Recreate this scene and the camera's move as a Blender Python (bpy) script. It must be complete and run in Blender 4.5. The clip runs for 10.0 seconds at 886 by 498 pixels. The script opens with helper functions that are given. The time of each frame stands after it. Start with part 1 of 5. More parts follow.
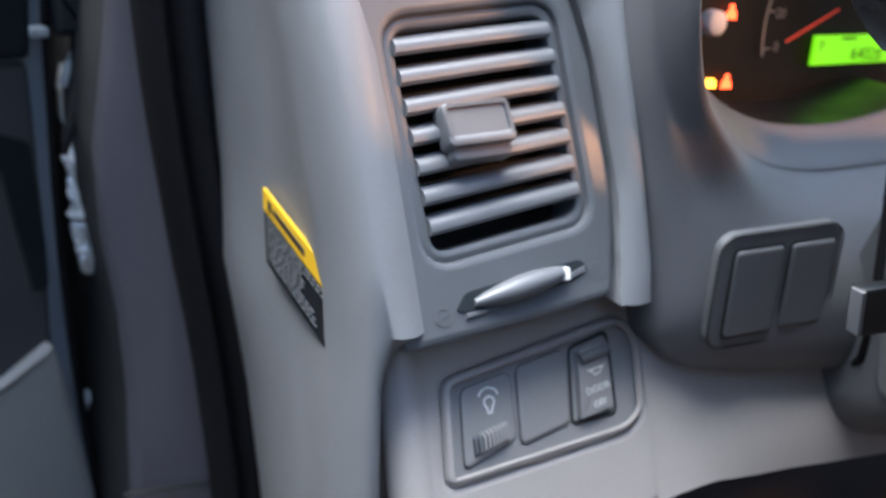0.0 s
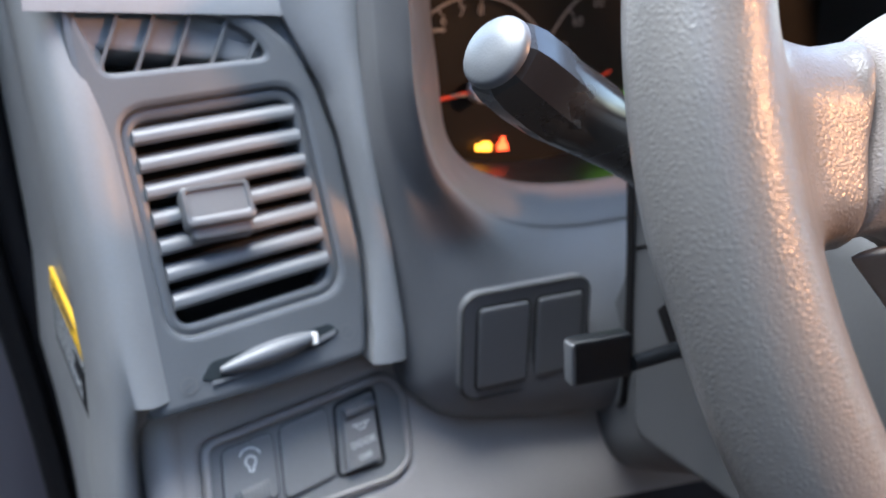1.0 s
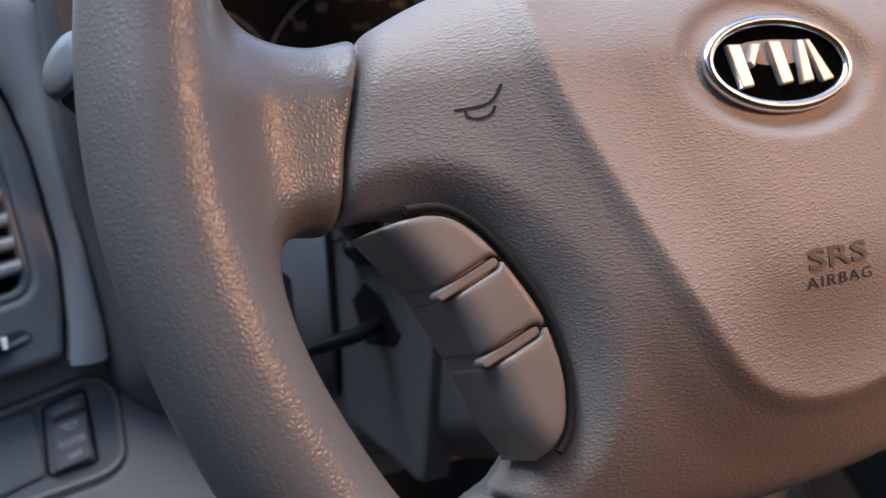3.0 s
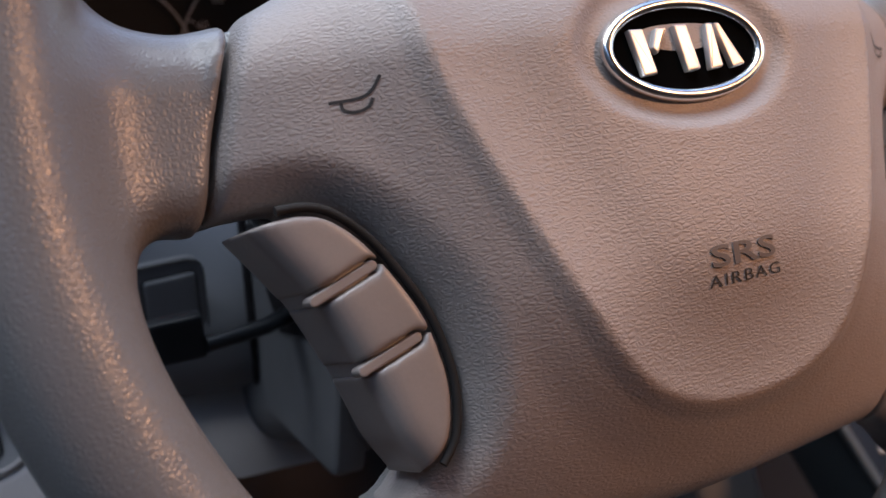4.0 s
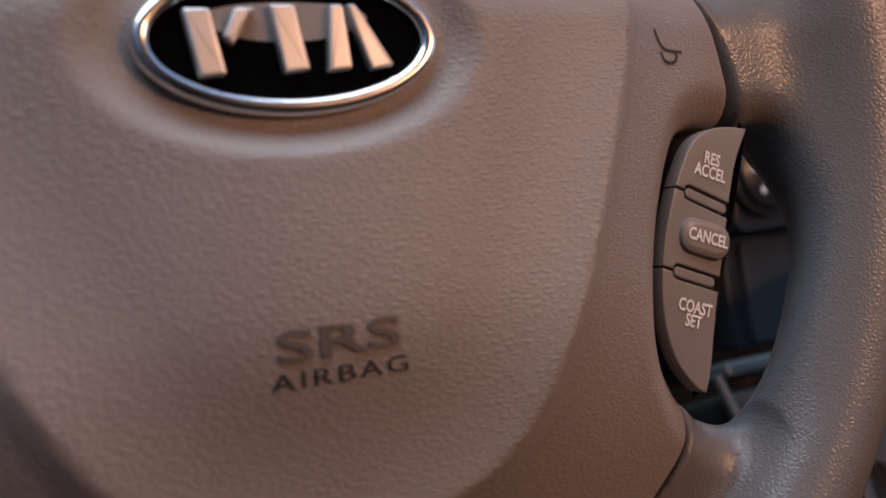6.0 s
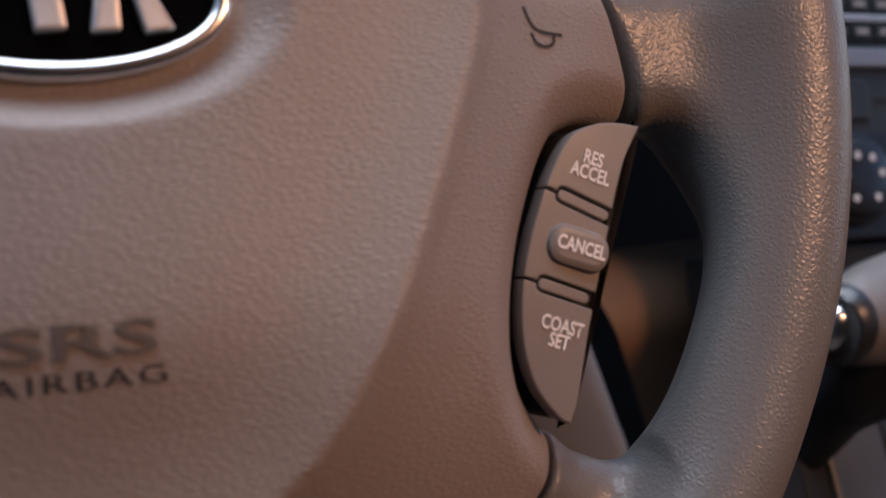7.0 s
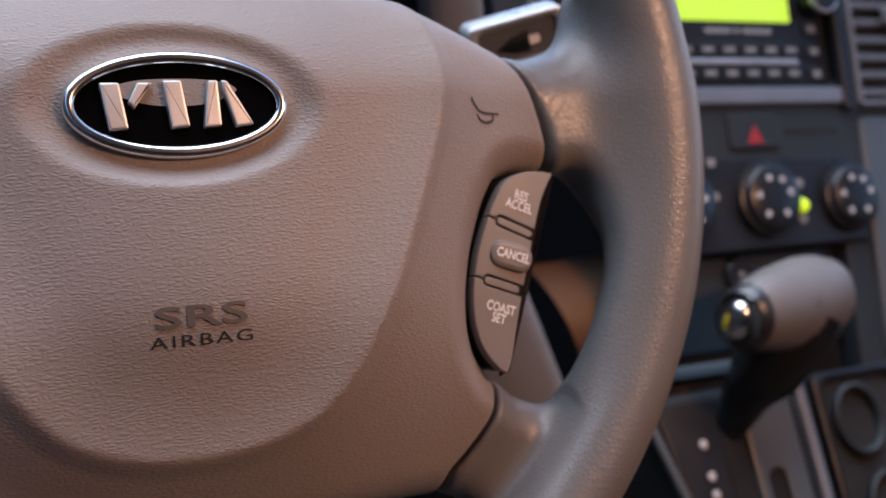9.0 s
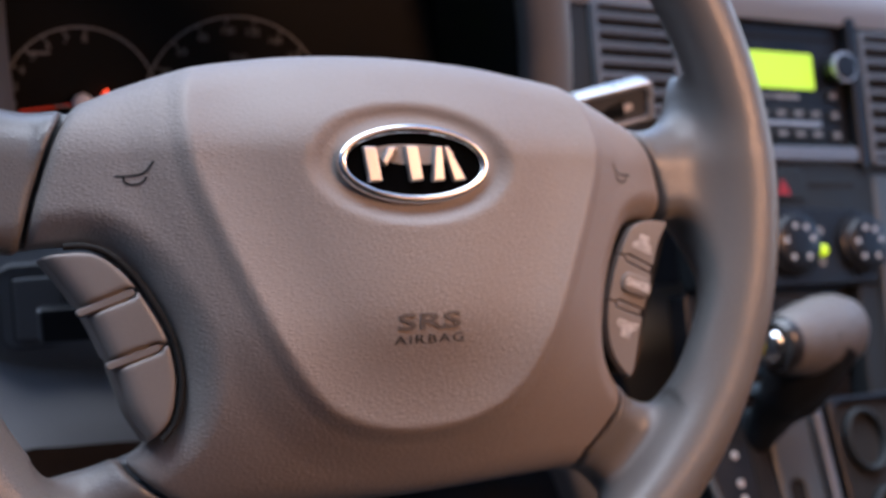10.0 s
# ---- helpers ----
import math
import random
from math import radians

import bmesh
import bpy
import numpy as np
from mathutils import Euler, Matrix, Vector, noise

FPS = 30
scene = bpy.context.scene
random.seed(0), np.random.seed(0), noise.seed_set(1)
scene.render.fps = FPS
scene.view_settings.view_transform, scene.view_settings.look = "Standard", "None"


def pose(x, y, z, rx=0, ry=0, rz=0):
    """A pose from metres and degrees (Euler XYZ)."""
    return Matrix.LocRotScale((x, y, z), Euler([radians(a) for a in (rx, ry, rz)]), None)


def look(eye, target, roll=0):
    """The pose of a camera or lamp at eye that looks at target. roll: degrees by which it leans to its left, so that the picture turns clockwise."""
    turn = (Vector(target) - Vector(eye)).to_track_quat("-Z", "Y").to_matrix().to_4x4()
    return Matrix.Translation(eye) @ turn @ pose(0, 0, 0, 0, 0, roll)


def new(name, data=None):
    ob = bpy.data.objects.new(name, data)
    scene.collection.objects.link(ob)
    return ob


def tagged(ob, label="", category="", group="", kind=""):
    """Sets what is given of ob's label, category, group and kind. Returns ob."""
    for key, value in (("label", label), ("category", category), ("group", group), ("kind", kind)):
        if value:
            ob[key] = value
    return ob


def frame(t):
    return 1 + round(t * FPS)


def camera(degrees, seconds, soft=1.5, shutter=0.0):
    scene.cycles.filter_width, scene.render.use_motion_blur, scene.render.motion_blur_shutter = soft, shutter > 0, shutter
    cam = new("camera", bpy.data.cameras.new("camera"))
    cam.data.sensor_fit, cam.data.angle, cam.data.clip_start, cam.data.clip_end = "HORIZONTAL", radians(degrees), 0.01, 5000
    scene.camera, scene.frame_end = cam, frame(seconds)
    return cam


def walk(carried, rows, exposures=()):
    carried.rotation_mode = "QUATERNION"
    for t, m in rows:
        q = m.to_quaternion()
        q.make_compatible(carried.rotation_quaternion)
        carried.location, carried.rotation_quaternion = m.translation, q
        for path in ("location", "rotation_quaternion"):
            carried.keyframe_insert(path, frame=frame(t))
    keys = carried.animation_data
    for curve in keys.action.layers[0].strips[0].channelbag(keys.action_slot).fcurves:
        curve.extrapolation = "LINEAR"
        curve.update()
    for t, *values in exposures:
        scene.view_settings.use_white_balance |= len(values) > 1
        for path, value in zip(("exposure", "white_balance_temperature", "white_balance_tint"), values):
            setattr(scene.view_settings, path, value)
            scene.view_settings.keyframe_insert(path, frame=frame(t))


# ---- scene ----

# ---------------------------------------------------------------- camera
import itertools

cam = camera(45.0, 10.0, soft=1.5)
cam.data.dof.use_dof, cam.data.dof.focus_distance, cam.data.dof.aperture_fstop = True, 0.28, 13.0
PATH = [
    (0, (-0.401, -0.09, 1.193), (0.54, 1.506, 0.441), 8.4),
    (0.5, (-0.36, -0.111, 1.207), (0.585, 1.498, 0.487), 7.6),
    (1, (-0.335, -0.15, 1.226), (0.628, 1.459, 0.532), 5.9),
    (1.5, (-0.31, -0.186, 1.235), (0.682, 1.428, 0.595), 5.1),
    (2, (-0.279, -0.209, 1.239), (0.716, 1.396, 0.581), 4.6),
    (2.5, (-0.258, -0.219, 1.239), (0.743, 1.375, 0.561), 3.7),
    (3.8, (-0.229, -0.223, 1.241), (0.826, 1.314, 0.516), 4.5),
    (4, (-0.219, -0.219, 1.244), (0.833, 1.308, 0.495), 4.2),
    (4.5, (-0.182, -0.217, 1.25), (0.863, 1.301, 0.474), 3.7),
    (5, (-0.143, -0.206, 1.25), (0.864, 1.326, 0.452), 4.9),
    (5.5, (-0.109, -0.206, 1.244), (0.85, 1.345, 0.422), 5.6),
    (6, (-0.07, -0.202, 1.241), (0.83, 1.379, 0.409), 6.5),
    (7.3, (-0.004, -0.196, 1.23), (0.801, 1.44, 0.407), 7.8),
    (7.5, (0.0, -0.194, 1.229), (0.812, 1.442, 0.415), 7.7),
    (8, (0.0, -0.212, 1.241), (0.808, 1.426, 0.426), 8.1),
    (8.5, (-0.02, -0.25, 1.248), (0.775, 1.375, 0.394), 7.3),
    (9, (-0.06, -0.294, 1.279), (0.783, 1.332, 0.477), 7.4),
    (9.5, (-0.118, -0.324, 1.303), (0.739, 1.314, 0.539), 8.9),
    (10, (-0.164, -0.348, 1.31), (0.717, 1.282, 0.558), 10.0),
]
walk(cam, [(t, look(eye, target, roll)) for t, eye, target, roll in PATH],
     [(0, 4.35, 6500, 7), (1.0, 4.3, 6400, 6), (2.0, 3.4, 6150, 8), (2.5, 3.1, 6050, 8), (4.0, 2.85, 6000, 9), (6.0, 2.1, 5950, 11), (7.5, 2.25, 5850, 11), (8.5, 2.35, 5850, 11), (10, 2.7, 5650, 10)])

# ---------------------------------------------------------------- light
SUN_AZ, SUN_EL = 335.0, 70.0          # compass bearing of the sun (0 = +y, 90 = +x) and its height
world = bpy.data.worlds.new("dusk_sky")
scene.world = world
world.use_nodes = True
wn = world.node_tree
sky = wn.nodes.new("ShaderNodeTexSky")
sky.sky_type = "NISHITA"
sky.sun_disc = False
sky.sun_elevation, sky.sun_rotation = radians(SUN_EL), radians(SUN_AZ)
wn.links.new(sky.outputs[0], wn.nodes["Background"].inputs[0])
wn.nodes["Background"].inputs[1].default_value = 0.056
sun = new("sun", bpy.data.lights.new("sun", "SUN"))
sun.data.energy, sun.data.angle, sun.data.color = 0.8, radians(60), (0.95, 0.98, 1.0)
sx, sy = math.sin(radians(SUN_AZ)), math.cos(radians(SUN_AZ))
sun.matrix_world = look((sx * 5, sy * 5, math.tan(radians(SUN_EL)) * 5 + 1.1), (0, 0, 1.1))

DOME = (0.50, -0.48, 1.652)           # cabin lamp in the headliner, lit while the door is open
dome_light = new("dome_light", bpy.data.lights.new("dome_light", "AREA"))
dome_light.data.shape, dome_light.data.size, dome_light.data.size_y = "RECTANGLE", 0.18, 0.11
dome_light.data.energy, dome_light.data.color = 1.1, (1.0, 0.47, 0.23)
dome_light.matrix_world = look((DOME[0], DOME[1], DOME[2] - 0.016), (DOME[0], DOME[1], 0.0))



# ---------------------------------------------------------------- materials
def material(name, color, rough=0.5, metal=0.0, vary=0.12, grain=0.0, grain_size=0.0015, bump=0.3, kind="noise", emit=None, power=1.0,
             coat=0.0, cloud=0.03, rough_vary=0.08, spec=0.5, stretch=(0.6, 1.35, 1)):
    """Principled material with two scales of colour variation and an optional fine relief (sizes in metres)."""
    m = bpy.data.materials.new(name)
    m.use_nodes = True
    t = m.node_tree
    b = t.nodes["Principled BSDF"]
    b.inputs["Roughness"].default_value, b.inputs["Metallic"].default_value = rough, metal
    b.inputs["Coat Weight"].default_value = coat
    b.inputs["Specular IOR Level"].default_value = spec
    b.inputs["Coat Roughness"].default_value = 0.15
    co = t.nodes.new("ShaderNodeTexCoord")
    big = t.nodes.new("ShaderNodeTexNoise")
    big.inputs["Scale"].default_value, big.inputs["Detail"].default_value = 1 / cloud, 5
    small = t.nodes.new("ShaderNodeTexNoise")
    small.inputs["Scale"].default_value, small.inputs["Detail"].default_value = 900, 3
    add = t.nodes.new("ShaderNodeMath")
    add.operation = "ADD"
    for n in (big, small):
        t.links.new(co.outputs["Object"], n.inputs["Vector"])
    t.links.new(big.outputs["Fac"], add.inputs[0])
    t.links.new(small.outputs["Fac"], add.inputs[1])
    ramp = t.nodes.new("ShaderNodeMapRange")
    ramp.inputs["From Min"].default_value, ramp.inputs["From Max"].default_value = 0.6, 1.4
    ramp.inputs["To Min"].default_value, ramp.inputs["To Max"].default_value = 1 - vary, 1 + vary
    t.links.new(add.outputs[0], ramp.inputs["Value"])
    mul = t.nodes.new("ShaderNodeVectorMath")
    mul.operation = "SCALE"
    mul.inputs[0].default_value = color
    t.links.new(ramp.outputs[0], mul.inputs["Scale"])
    t.links.new(mul.outputs[0], b.inputs["Base Color"])
    rr = t.nodes.new("ShaderNodeMapRange")
    rr.inputs["From Min"].default_value, rr.inputs["From Max"].default_value = 0.35, 0.65
    rr.inputs["To Min"].default_value, rr.inputs["To Max"].default_value = max(0.02, rough - rough_vary), min(1, rough + rough_vary)
    t.links.new(big.outputs["Fac"], rr.inputs["Value"])
    t.links.new(rr.outputs[0], b.inputs["Roughness"])
    if grain:
        bp = t.nodes.new("ShaderNodeBump")
        bp.inputs["Strength"].default_value, bp.inputs["Distance"].default_value = bump, grain
        if kind == "leather":
            warp = t.nodes.new("ShaderNodeTexNoise")
            warp.inputs["Scale"].default_value = 0.5 / grain_size
            wadd = t.nodes.new("ShaderNodeVectorMath")
            wadd.operation = "MULTIPLY_ADD"
            wadd.inputs[1].default_value = (grain_size * 0.9,) * 3
            t.links.new(co.outputs["Object"], warp.inputs["Vector"])
            t.links.new(warp.outputs["Color"], wadd.inputs[0])
            squash = t.nodes.new("ShaderNodeMapping")
            squash.inputs["Scale"].default_value = stretch
            t.links.new(co.outputs["Object"], squash.inputs["Vector"])
            t.links.new(squash.outputs[0], wadd.inputs[2])
            v = t.nodes.new("ShaderNodeTexVoronoi")
            v.feature = "DISTANCE_TO_EDGE"
            v.inputs["Scale"].default_value = 1 / grain_size
            t.links.new(wadd.outputs[0], v.inputs["Vector"])
            soft = t.nodes.new("ShaderNodeMapRange")
            soft.interpolation_type = "SMOOTHSTEP"
            soft.inputs["From Min"].default_value, soft.inputs["From Max"].default_value = 0.0, 0.40
            t.links.new(v.outputs["Distance"], soft.inputs["Value"])
            crease = t.nodes.new("ShaderNodeTexNoise")
            crease.inputs["Scale"].default_value, crease.inputs["Detail"].default_value = 0.8 / grain_size, 2
            t.links.new(wadd.outputs[0], crease.inputs["Vector"])
            both = t.nodes.new("ShaderNodeMath")
            both.operation = "MULTIPLY_ADD"
            both.inputs[1].default_value = 0.6
            t.links.new(crease.outputs["Fac"], both.inputs[0])
            t.links.new(soft.outputs[0], both.inputs[2])
            t.links.new(both.outputs[0], bp.inputs["Height"])
        else:
            g = t.nodes.new("ShaderNodeTexNoise")
            g.inputs["Scale"].default_value, g.inputs["Detail"].default_value = 1 / grain_size, 2
            t.links.new(co.outputs["Object"], g.inputs["Vector"])
            t.links.new(g.outputs["Fac"], bp.inputs["Height"])
        t.links.new(bp.outputs[0], b.inputs["Normal"])
    if emit:
        b.inputs["Emission Color"].default_value = (*emit, 1)
        b.inputs["Emission Strength"].default_value = power
    return m


TAUPE = material("taupe_grained_vinyl", (0.27, 0.235, 0.215), 0.5, grain=0.0004, grain_size=0.0014, bump=0.27, kind="leather", vary=0.05, rough_vary=0.02)
RIMV = material("grey_grained_rim_vinyl", (0.16, 0.153, 0.148), 0.33, grain=0.0004, grain_size=0.0014, bump=0.2, kind="leather", vary=0.05, rough_vary=0.02, stretch=(1, 1, 1))
BUTTON = material("smooth_taupe_button_plastic", (0.205, 0.183, 0.17), 0.42, grain=0.00008, grain_size=0.0006, bump=0.25, vary=0.05)
GRIP = material("dark_taupe_grip_vinyl", (0.14, 0.13, 0.122), 0.4, grain=0.0003, grain_size=0.0009, bump=0.4, kind="leather", vary=0.05)
GROOVE = material("dark_groove", (0.02, 0.02, 0.02), 0.6)
GREY = material("grey_dash_plastic", (0.18, 0.183, 0.19), 0.5, grain=0.00012, grain_size=0.0007, bump=0.35, vary=0.06)
GREY_D = material("darker_grey_dash_plastic", (0.1, 0.106, 0.115), 0.4, grain=0.00012, grain_size=0.0007, bump=0.35, vary=0.06)
MID = material("mid_grey_dash_plastic", (0.2, 0.205, 0.215), 0.45, grain=0.00012, grain_size=0.0007, bump=0.35, vary=0.06)
# dash grey made paler to paint windscreen light on the top
LIT_TOP = material("grey_dash_plastic_lit_top", (0.28, 0.285, 0.295), 0.55, grain=0.00012, grain_size=0.0007, bump=0.35, vary=0.06)
SURR = material("mid_grey_surround_plastic", (0.112, 0.114, 0.12), 0.5, grain=0.00012, grain_size=0.0007, bump=0.35, vary=0.06)
SHROUD = material("charcoal_shroud_plastic", (0.12, 0.122, 0.127), 0.5, grain=0.00012, grain_size=0.0007, bump=0.35, vary=0.06)
FLANK = material("pale_grey_trim_plastic", (0.26, 0.28, 0.30), 0.45, grain=0.00012, grain_size=0.0007, bump=0.3, vary=0.05)
KNEE = material("warm_grey_knee_panel_plastic", (0.34, 0.31, 0.293), 0.48, grain=0.00014, grain_size=0.0008, bump=0.35, vary=0.06)
SWITCH = material("switch_grey_plastic", (0.25, 0.24, 0.236), 0.45, grain=0.00008, grain_size=0.0006, bump=0.25, vary=0.06)
SLAT = material("satin_slat_plastic", (0.12, 0.125, 0.135), 0.4, grain=0.00006, grain_size=0.0006, bump=0.2, vary=0.05)
BLACK = material("black_plastic", (0.010, 0.012, 0.015), 0.38, grain=0.00006, grain_size=0.0006, bump=0.2, vary=0.15, spec=0.35)
BLACK_S = material("semi_gloss_black_plastic", (0.02, 0.02, 0.022), 0.25, vary=0.1)
RUBBER = material("black_rubber", (0.010, 0.009, 0.010), 0.7, grain=0.0002, grain_size=0.001, bump=0.3, vary=0.2, spec=0.25)
# near-black put in for shade in gaps, ducts, slots and wells; also the strap
VOID = material("shade_and_strap_black", (0.008, 0.008, 0.008), 0.9)
CHROME = material("satin_chrome", (0.85, 0.84, 0.83), 0.2, 1.0, vary=0.03, rough_vary=0.04)
BRIGHT = material("bright_brushed_metal", (0.7, 0.69, 0.68), 0.46, 1.0, vary=0.03, rough_vary=0.04)
GLOSS = material("black_gloss_enamel", (0.003, 0.003, 0.003), 0.06, vary=0.05, rough_vary=0.01, spec=0.0)
STRIP = material("slate_blue_trim_strip", (0.15, 0.17, 0.2), 0.4, 0.1, vary=0.05)
SILVER = material("silver_trim_paint", (0.42, 0.45, 0.48), 0.32, 0.4, vary=0.05)
INK = material("white_print", (0.85, 0.82, 0.80), 0.5, vary=0.05)
INK_G = material("grey_print", (0.22, 0.215, 0.21), 0.5, vary=0.05)
# darker than the cover vinyl to paint the shade inside pressed letters
WORD_SHADE = material("taupe_lettering_recess_shade", (0.115, 0.098, 0.089), 0.55, grain=0.0002, grain_size=0.0009, bump=0.2, vary=0.06)
INK_K = material("dull_knob_print", (0.45, 0.44, 0.43), 0.5, vary=0.05)
INK_D = material("dark_print", (0.018, 0.016, 0.015), 0.6, vary=0.08)
YELLOW = material("yellow_label_paper", (0.72, 0.42, 0.02), 0.45, vary=0.05)
LABEL_K = material("black_label_paper", (0.008, 0.009, 0.011), 0.75, vary=0.1, spec=0.15)
PAINT = material("mauve_grey_body_paint", (0.115, 0.106, 0.122), 0.4, 0.2, vary=0.05, coat=0.4)
CARPET = material("charcoal_carpet", (0.045, 0.042, 0.040), 0.95, grain=0.002, grain_size=0.003, bump=0.8, vary=0.25)
LINING = material("pale_grey_headliner", (0.42, 0.40, 0.38), 0.9, grain=0.0006, grain_size=0.003, bump=0.4, vary=0.06)
DOORC = material("dark_grey_door_card", (0.045, 0.047, 0.050), 0.55, grain=0.0002, grain_size=0.001, bump=0.4, vary=0.08, spec=0.3)
DOORL = material("light_grey_door_card", (0.22, 0.215, 0.21), 0.55, grain=0.0002, grain_size=0.001, bump=0.4, vary=0.08)
# pale tone that paints bright daylight seen past the hinge
GAP_LIGHT = material("pale_gap_daylight", (0.72, 0.74, 0.73), 0.4, grain=0.002, grain_size=0.02, bump=0.3, vary=0.1)
FOIL = material("crumpled_silver_foil", (0.6, 0.6, 0.6), 0.4, 0.35, grain=0.004, grain_size=0.012, bump=0.9, vary=0.2)
# orange-brown puts warm lamp light into the panel's colour
BROWN = material("console_side_browned_by_lamp", (0.19, 0.11, 0.06), 0.5, grain=0.00014, grain_size=0.0008, bump=0.35, vary=0.06)
CONS = material("slate_console_plastic", (0.024, 0.030, 0.034), 0.5, grain=0.0001, grain_size=0.0007, bump=0.3, vary=0.06, spec=0.2)
DIAL = material("dark_dial_face", (0.006, 0.0055, 0.005), 0.5, vary=0.1, spec=0.2)
# pale slate of the console; on the fascia edge it paints window light
WING = material("pale_slate_plastic_and_lit_fascia", (0.065, 0.08, 0.09), 0.45, grain=0.0001, grain_size=0.0007, bump=0.3, vary=0.06)
NEEDLE = material("red_needle", (0.6, 0.05, 0.02), 0.5, emit=(1, 0.06, 0.02), power=0.012)
LAMP_R = material("red_warning_lamp", (0.6, 0.05, 0.02), 0.5, emit=(1, 0.07, 0.02), power=0.3960)
LAMP_A = material("amber_warning_lamp", (0.7, 0.25, 0.02), 0.5, emit=(1, 0.35, 0.03), power=0.3960)
LCD_G = material("green_backlit_display", (0.2, 0.6, 0.03), 0.4, emit=(0.22, 0.85, 0.01), power=0.05, vary=0.04)
LCD_Y = material("yellow_green_backlit_display", (0.4, 0.6, 0.05), 0.4, emit=(0.56, 0.80, 0.03), power=0.1210, vary=0.04)
LED = material("yellow_green_led", (0.5, 0.7, 0.03), 0.4, emit=(0.62, 0.78, 0.0), power=0.1452)
HAZ = material("red_hazard_print", (0.3, 0.015, 0.02), 0.5, vary=0.05)
DIRT = material("grey_ground_asphalt", (0.06, 0.058, 0.055), 0.9, grain=0.004, grain_size=0.012, bump=0.6, vary=0.25, cloud=0.8)
PATCH_Y = material("amber_button_patch", (0.5, 0.4, 0.02), 0.15, vary=0.05)


# ---------------------------------------------------------------- mesh helpers
def link_mesh(name, verts, faces, mat, parent=None, label="", smooth=35, matrix=None):
    me = bpy.data.meshes.new(name)
    me.from_pydata([tuple(v) for v in verts], [], [tuple(f) for f in faces])
    me.validate()
    bm = bmesh.new()
    bm.from_mesh(me)
    bmesh.ops.recalc_face_normals(bm, faces=bm.faces)
    bm.to_mesh(me)
    bm.free()
    me.materials.append(mat)
    if smooth:
        me.polygons.foreach_set("use_smooth", [True] * len(me.polygons))
        me.set_sharp_from_angle(angle=radians(smooth))
    ob = new(name, me)
    if parent:
        ob.parent = parent
    if matrix is not None:
        ob.matrix_basis = matrix
    if label:
        ob["label"] = label
    return ob


def thing(name, label, category, matrix=None, kind="", group=""):
    ob = new(name)
    ob.empty_display_size = 0.02
    if matrix is not None:
        ob.matrix_world = matrix
    return tagged(ob, label, category, group, kind)


def axes(o, x, y):
    """A pose with origin o, x axis x and y axis as near to y as can be."""
    x = Vector(x).normalized()
    z = x.cross(Vector(y)).normalized()
    y = z.cross(x)
    return Matrix(((x.x, y.x, z.x, o[0]), (x.y, y.y, z.y, o[1]), (x.z, y.z, z.z, o[2]), (0, 0, 0, 1)))


def spline(pts, n=6, closed=True):
    """Catmull-Rom through the points."""
    out, k = [], len(pts)
    for i in range(k if closed else k - 1):
        p = [Vector(pts[(i + d) % k] if closed else pts[min(max(i + d, 0), k - 1)]) for d in (-1, 0, 1, 2)]
        for j in range(n):
            t = j / n
            out.append(0.5 * (2 * p[1] + (p[2] - p[0]) * t + (2 * p[0] - 5 * p[1] + 4 * p[2] - p[3]) * t * t
                              + (3 * p[1] - p[0] - 3 * p[2] + p[3]) * t ** 3))
    if not closed:
        out.append(Vector(pts[-1]))
    return [tuple(v) for v in out]


def rrect(x0, y0, x1, y1, r, seg=5):
    out = []
    for cx, cy, a0 in ((x1 - r, y1 - r, 0), (x0 + r, y1 - r, 90), (x0 + r, y0 + r, 180), (x1 - r, y0 + r, 270)):
        for j in range(seg + 1):
            a = radians(a0 + 90 * j / seg)
            out.append((cx + r * math.cos(a), cy + r * math.sin(a)))
    return out


def rounded(pts, r, seg=4):
    """Rounds the corners of a polygon."""
    out, k = [], len(pts)
    for i in range(k):
        p, a, b = Vector(pts[i]), Vector(pts[i - 1]), Vector(pts[(i + 1) % k])
        ra = min(r, (a - p).length * 0.45, (b - p).length * 0.45)
        q0, q1 = p + (a - p).normalized() * ra, p + (b - p).normalized() * ra
        for j in range(seg + 1):
            t = j / seg
            out.append(tuple(q0 * (1 - t) ** 2 + p * 2 * t * (1 - t) + q1 * t * t))
    return out


def area(pts):
    return 0.5 * sum(pts[i - 1][0] * pts[i][1] - pts[i][0] * pts[i - 1][1] for i in range(len(pts)))


def inset(pts, d):
    """Moves a counter-clockwise outline inwards by d."""
    out, k = [], len(pts)
    for i in range(k):
        a, p, b = Vector(pts[i - 1][:2]), Vector(pts[i][:2]), Vector(pts[(i + 1) % k][:2])
        e0, e1 = (p - a), (b - p)
        if e0.length < 1e-9 or e1.length < 1e-9:
            e0 = e1 = b - a
        n0, n1 = Vector((-e0.y, e0.x)).normalized(), Vector((-e1.y, e1.x)).normalized()
        m = n0 + n1
        m = m / max(m.length_squared * 0.5, 0.35)
        out.append(tuple(p + m * d))
    return out


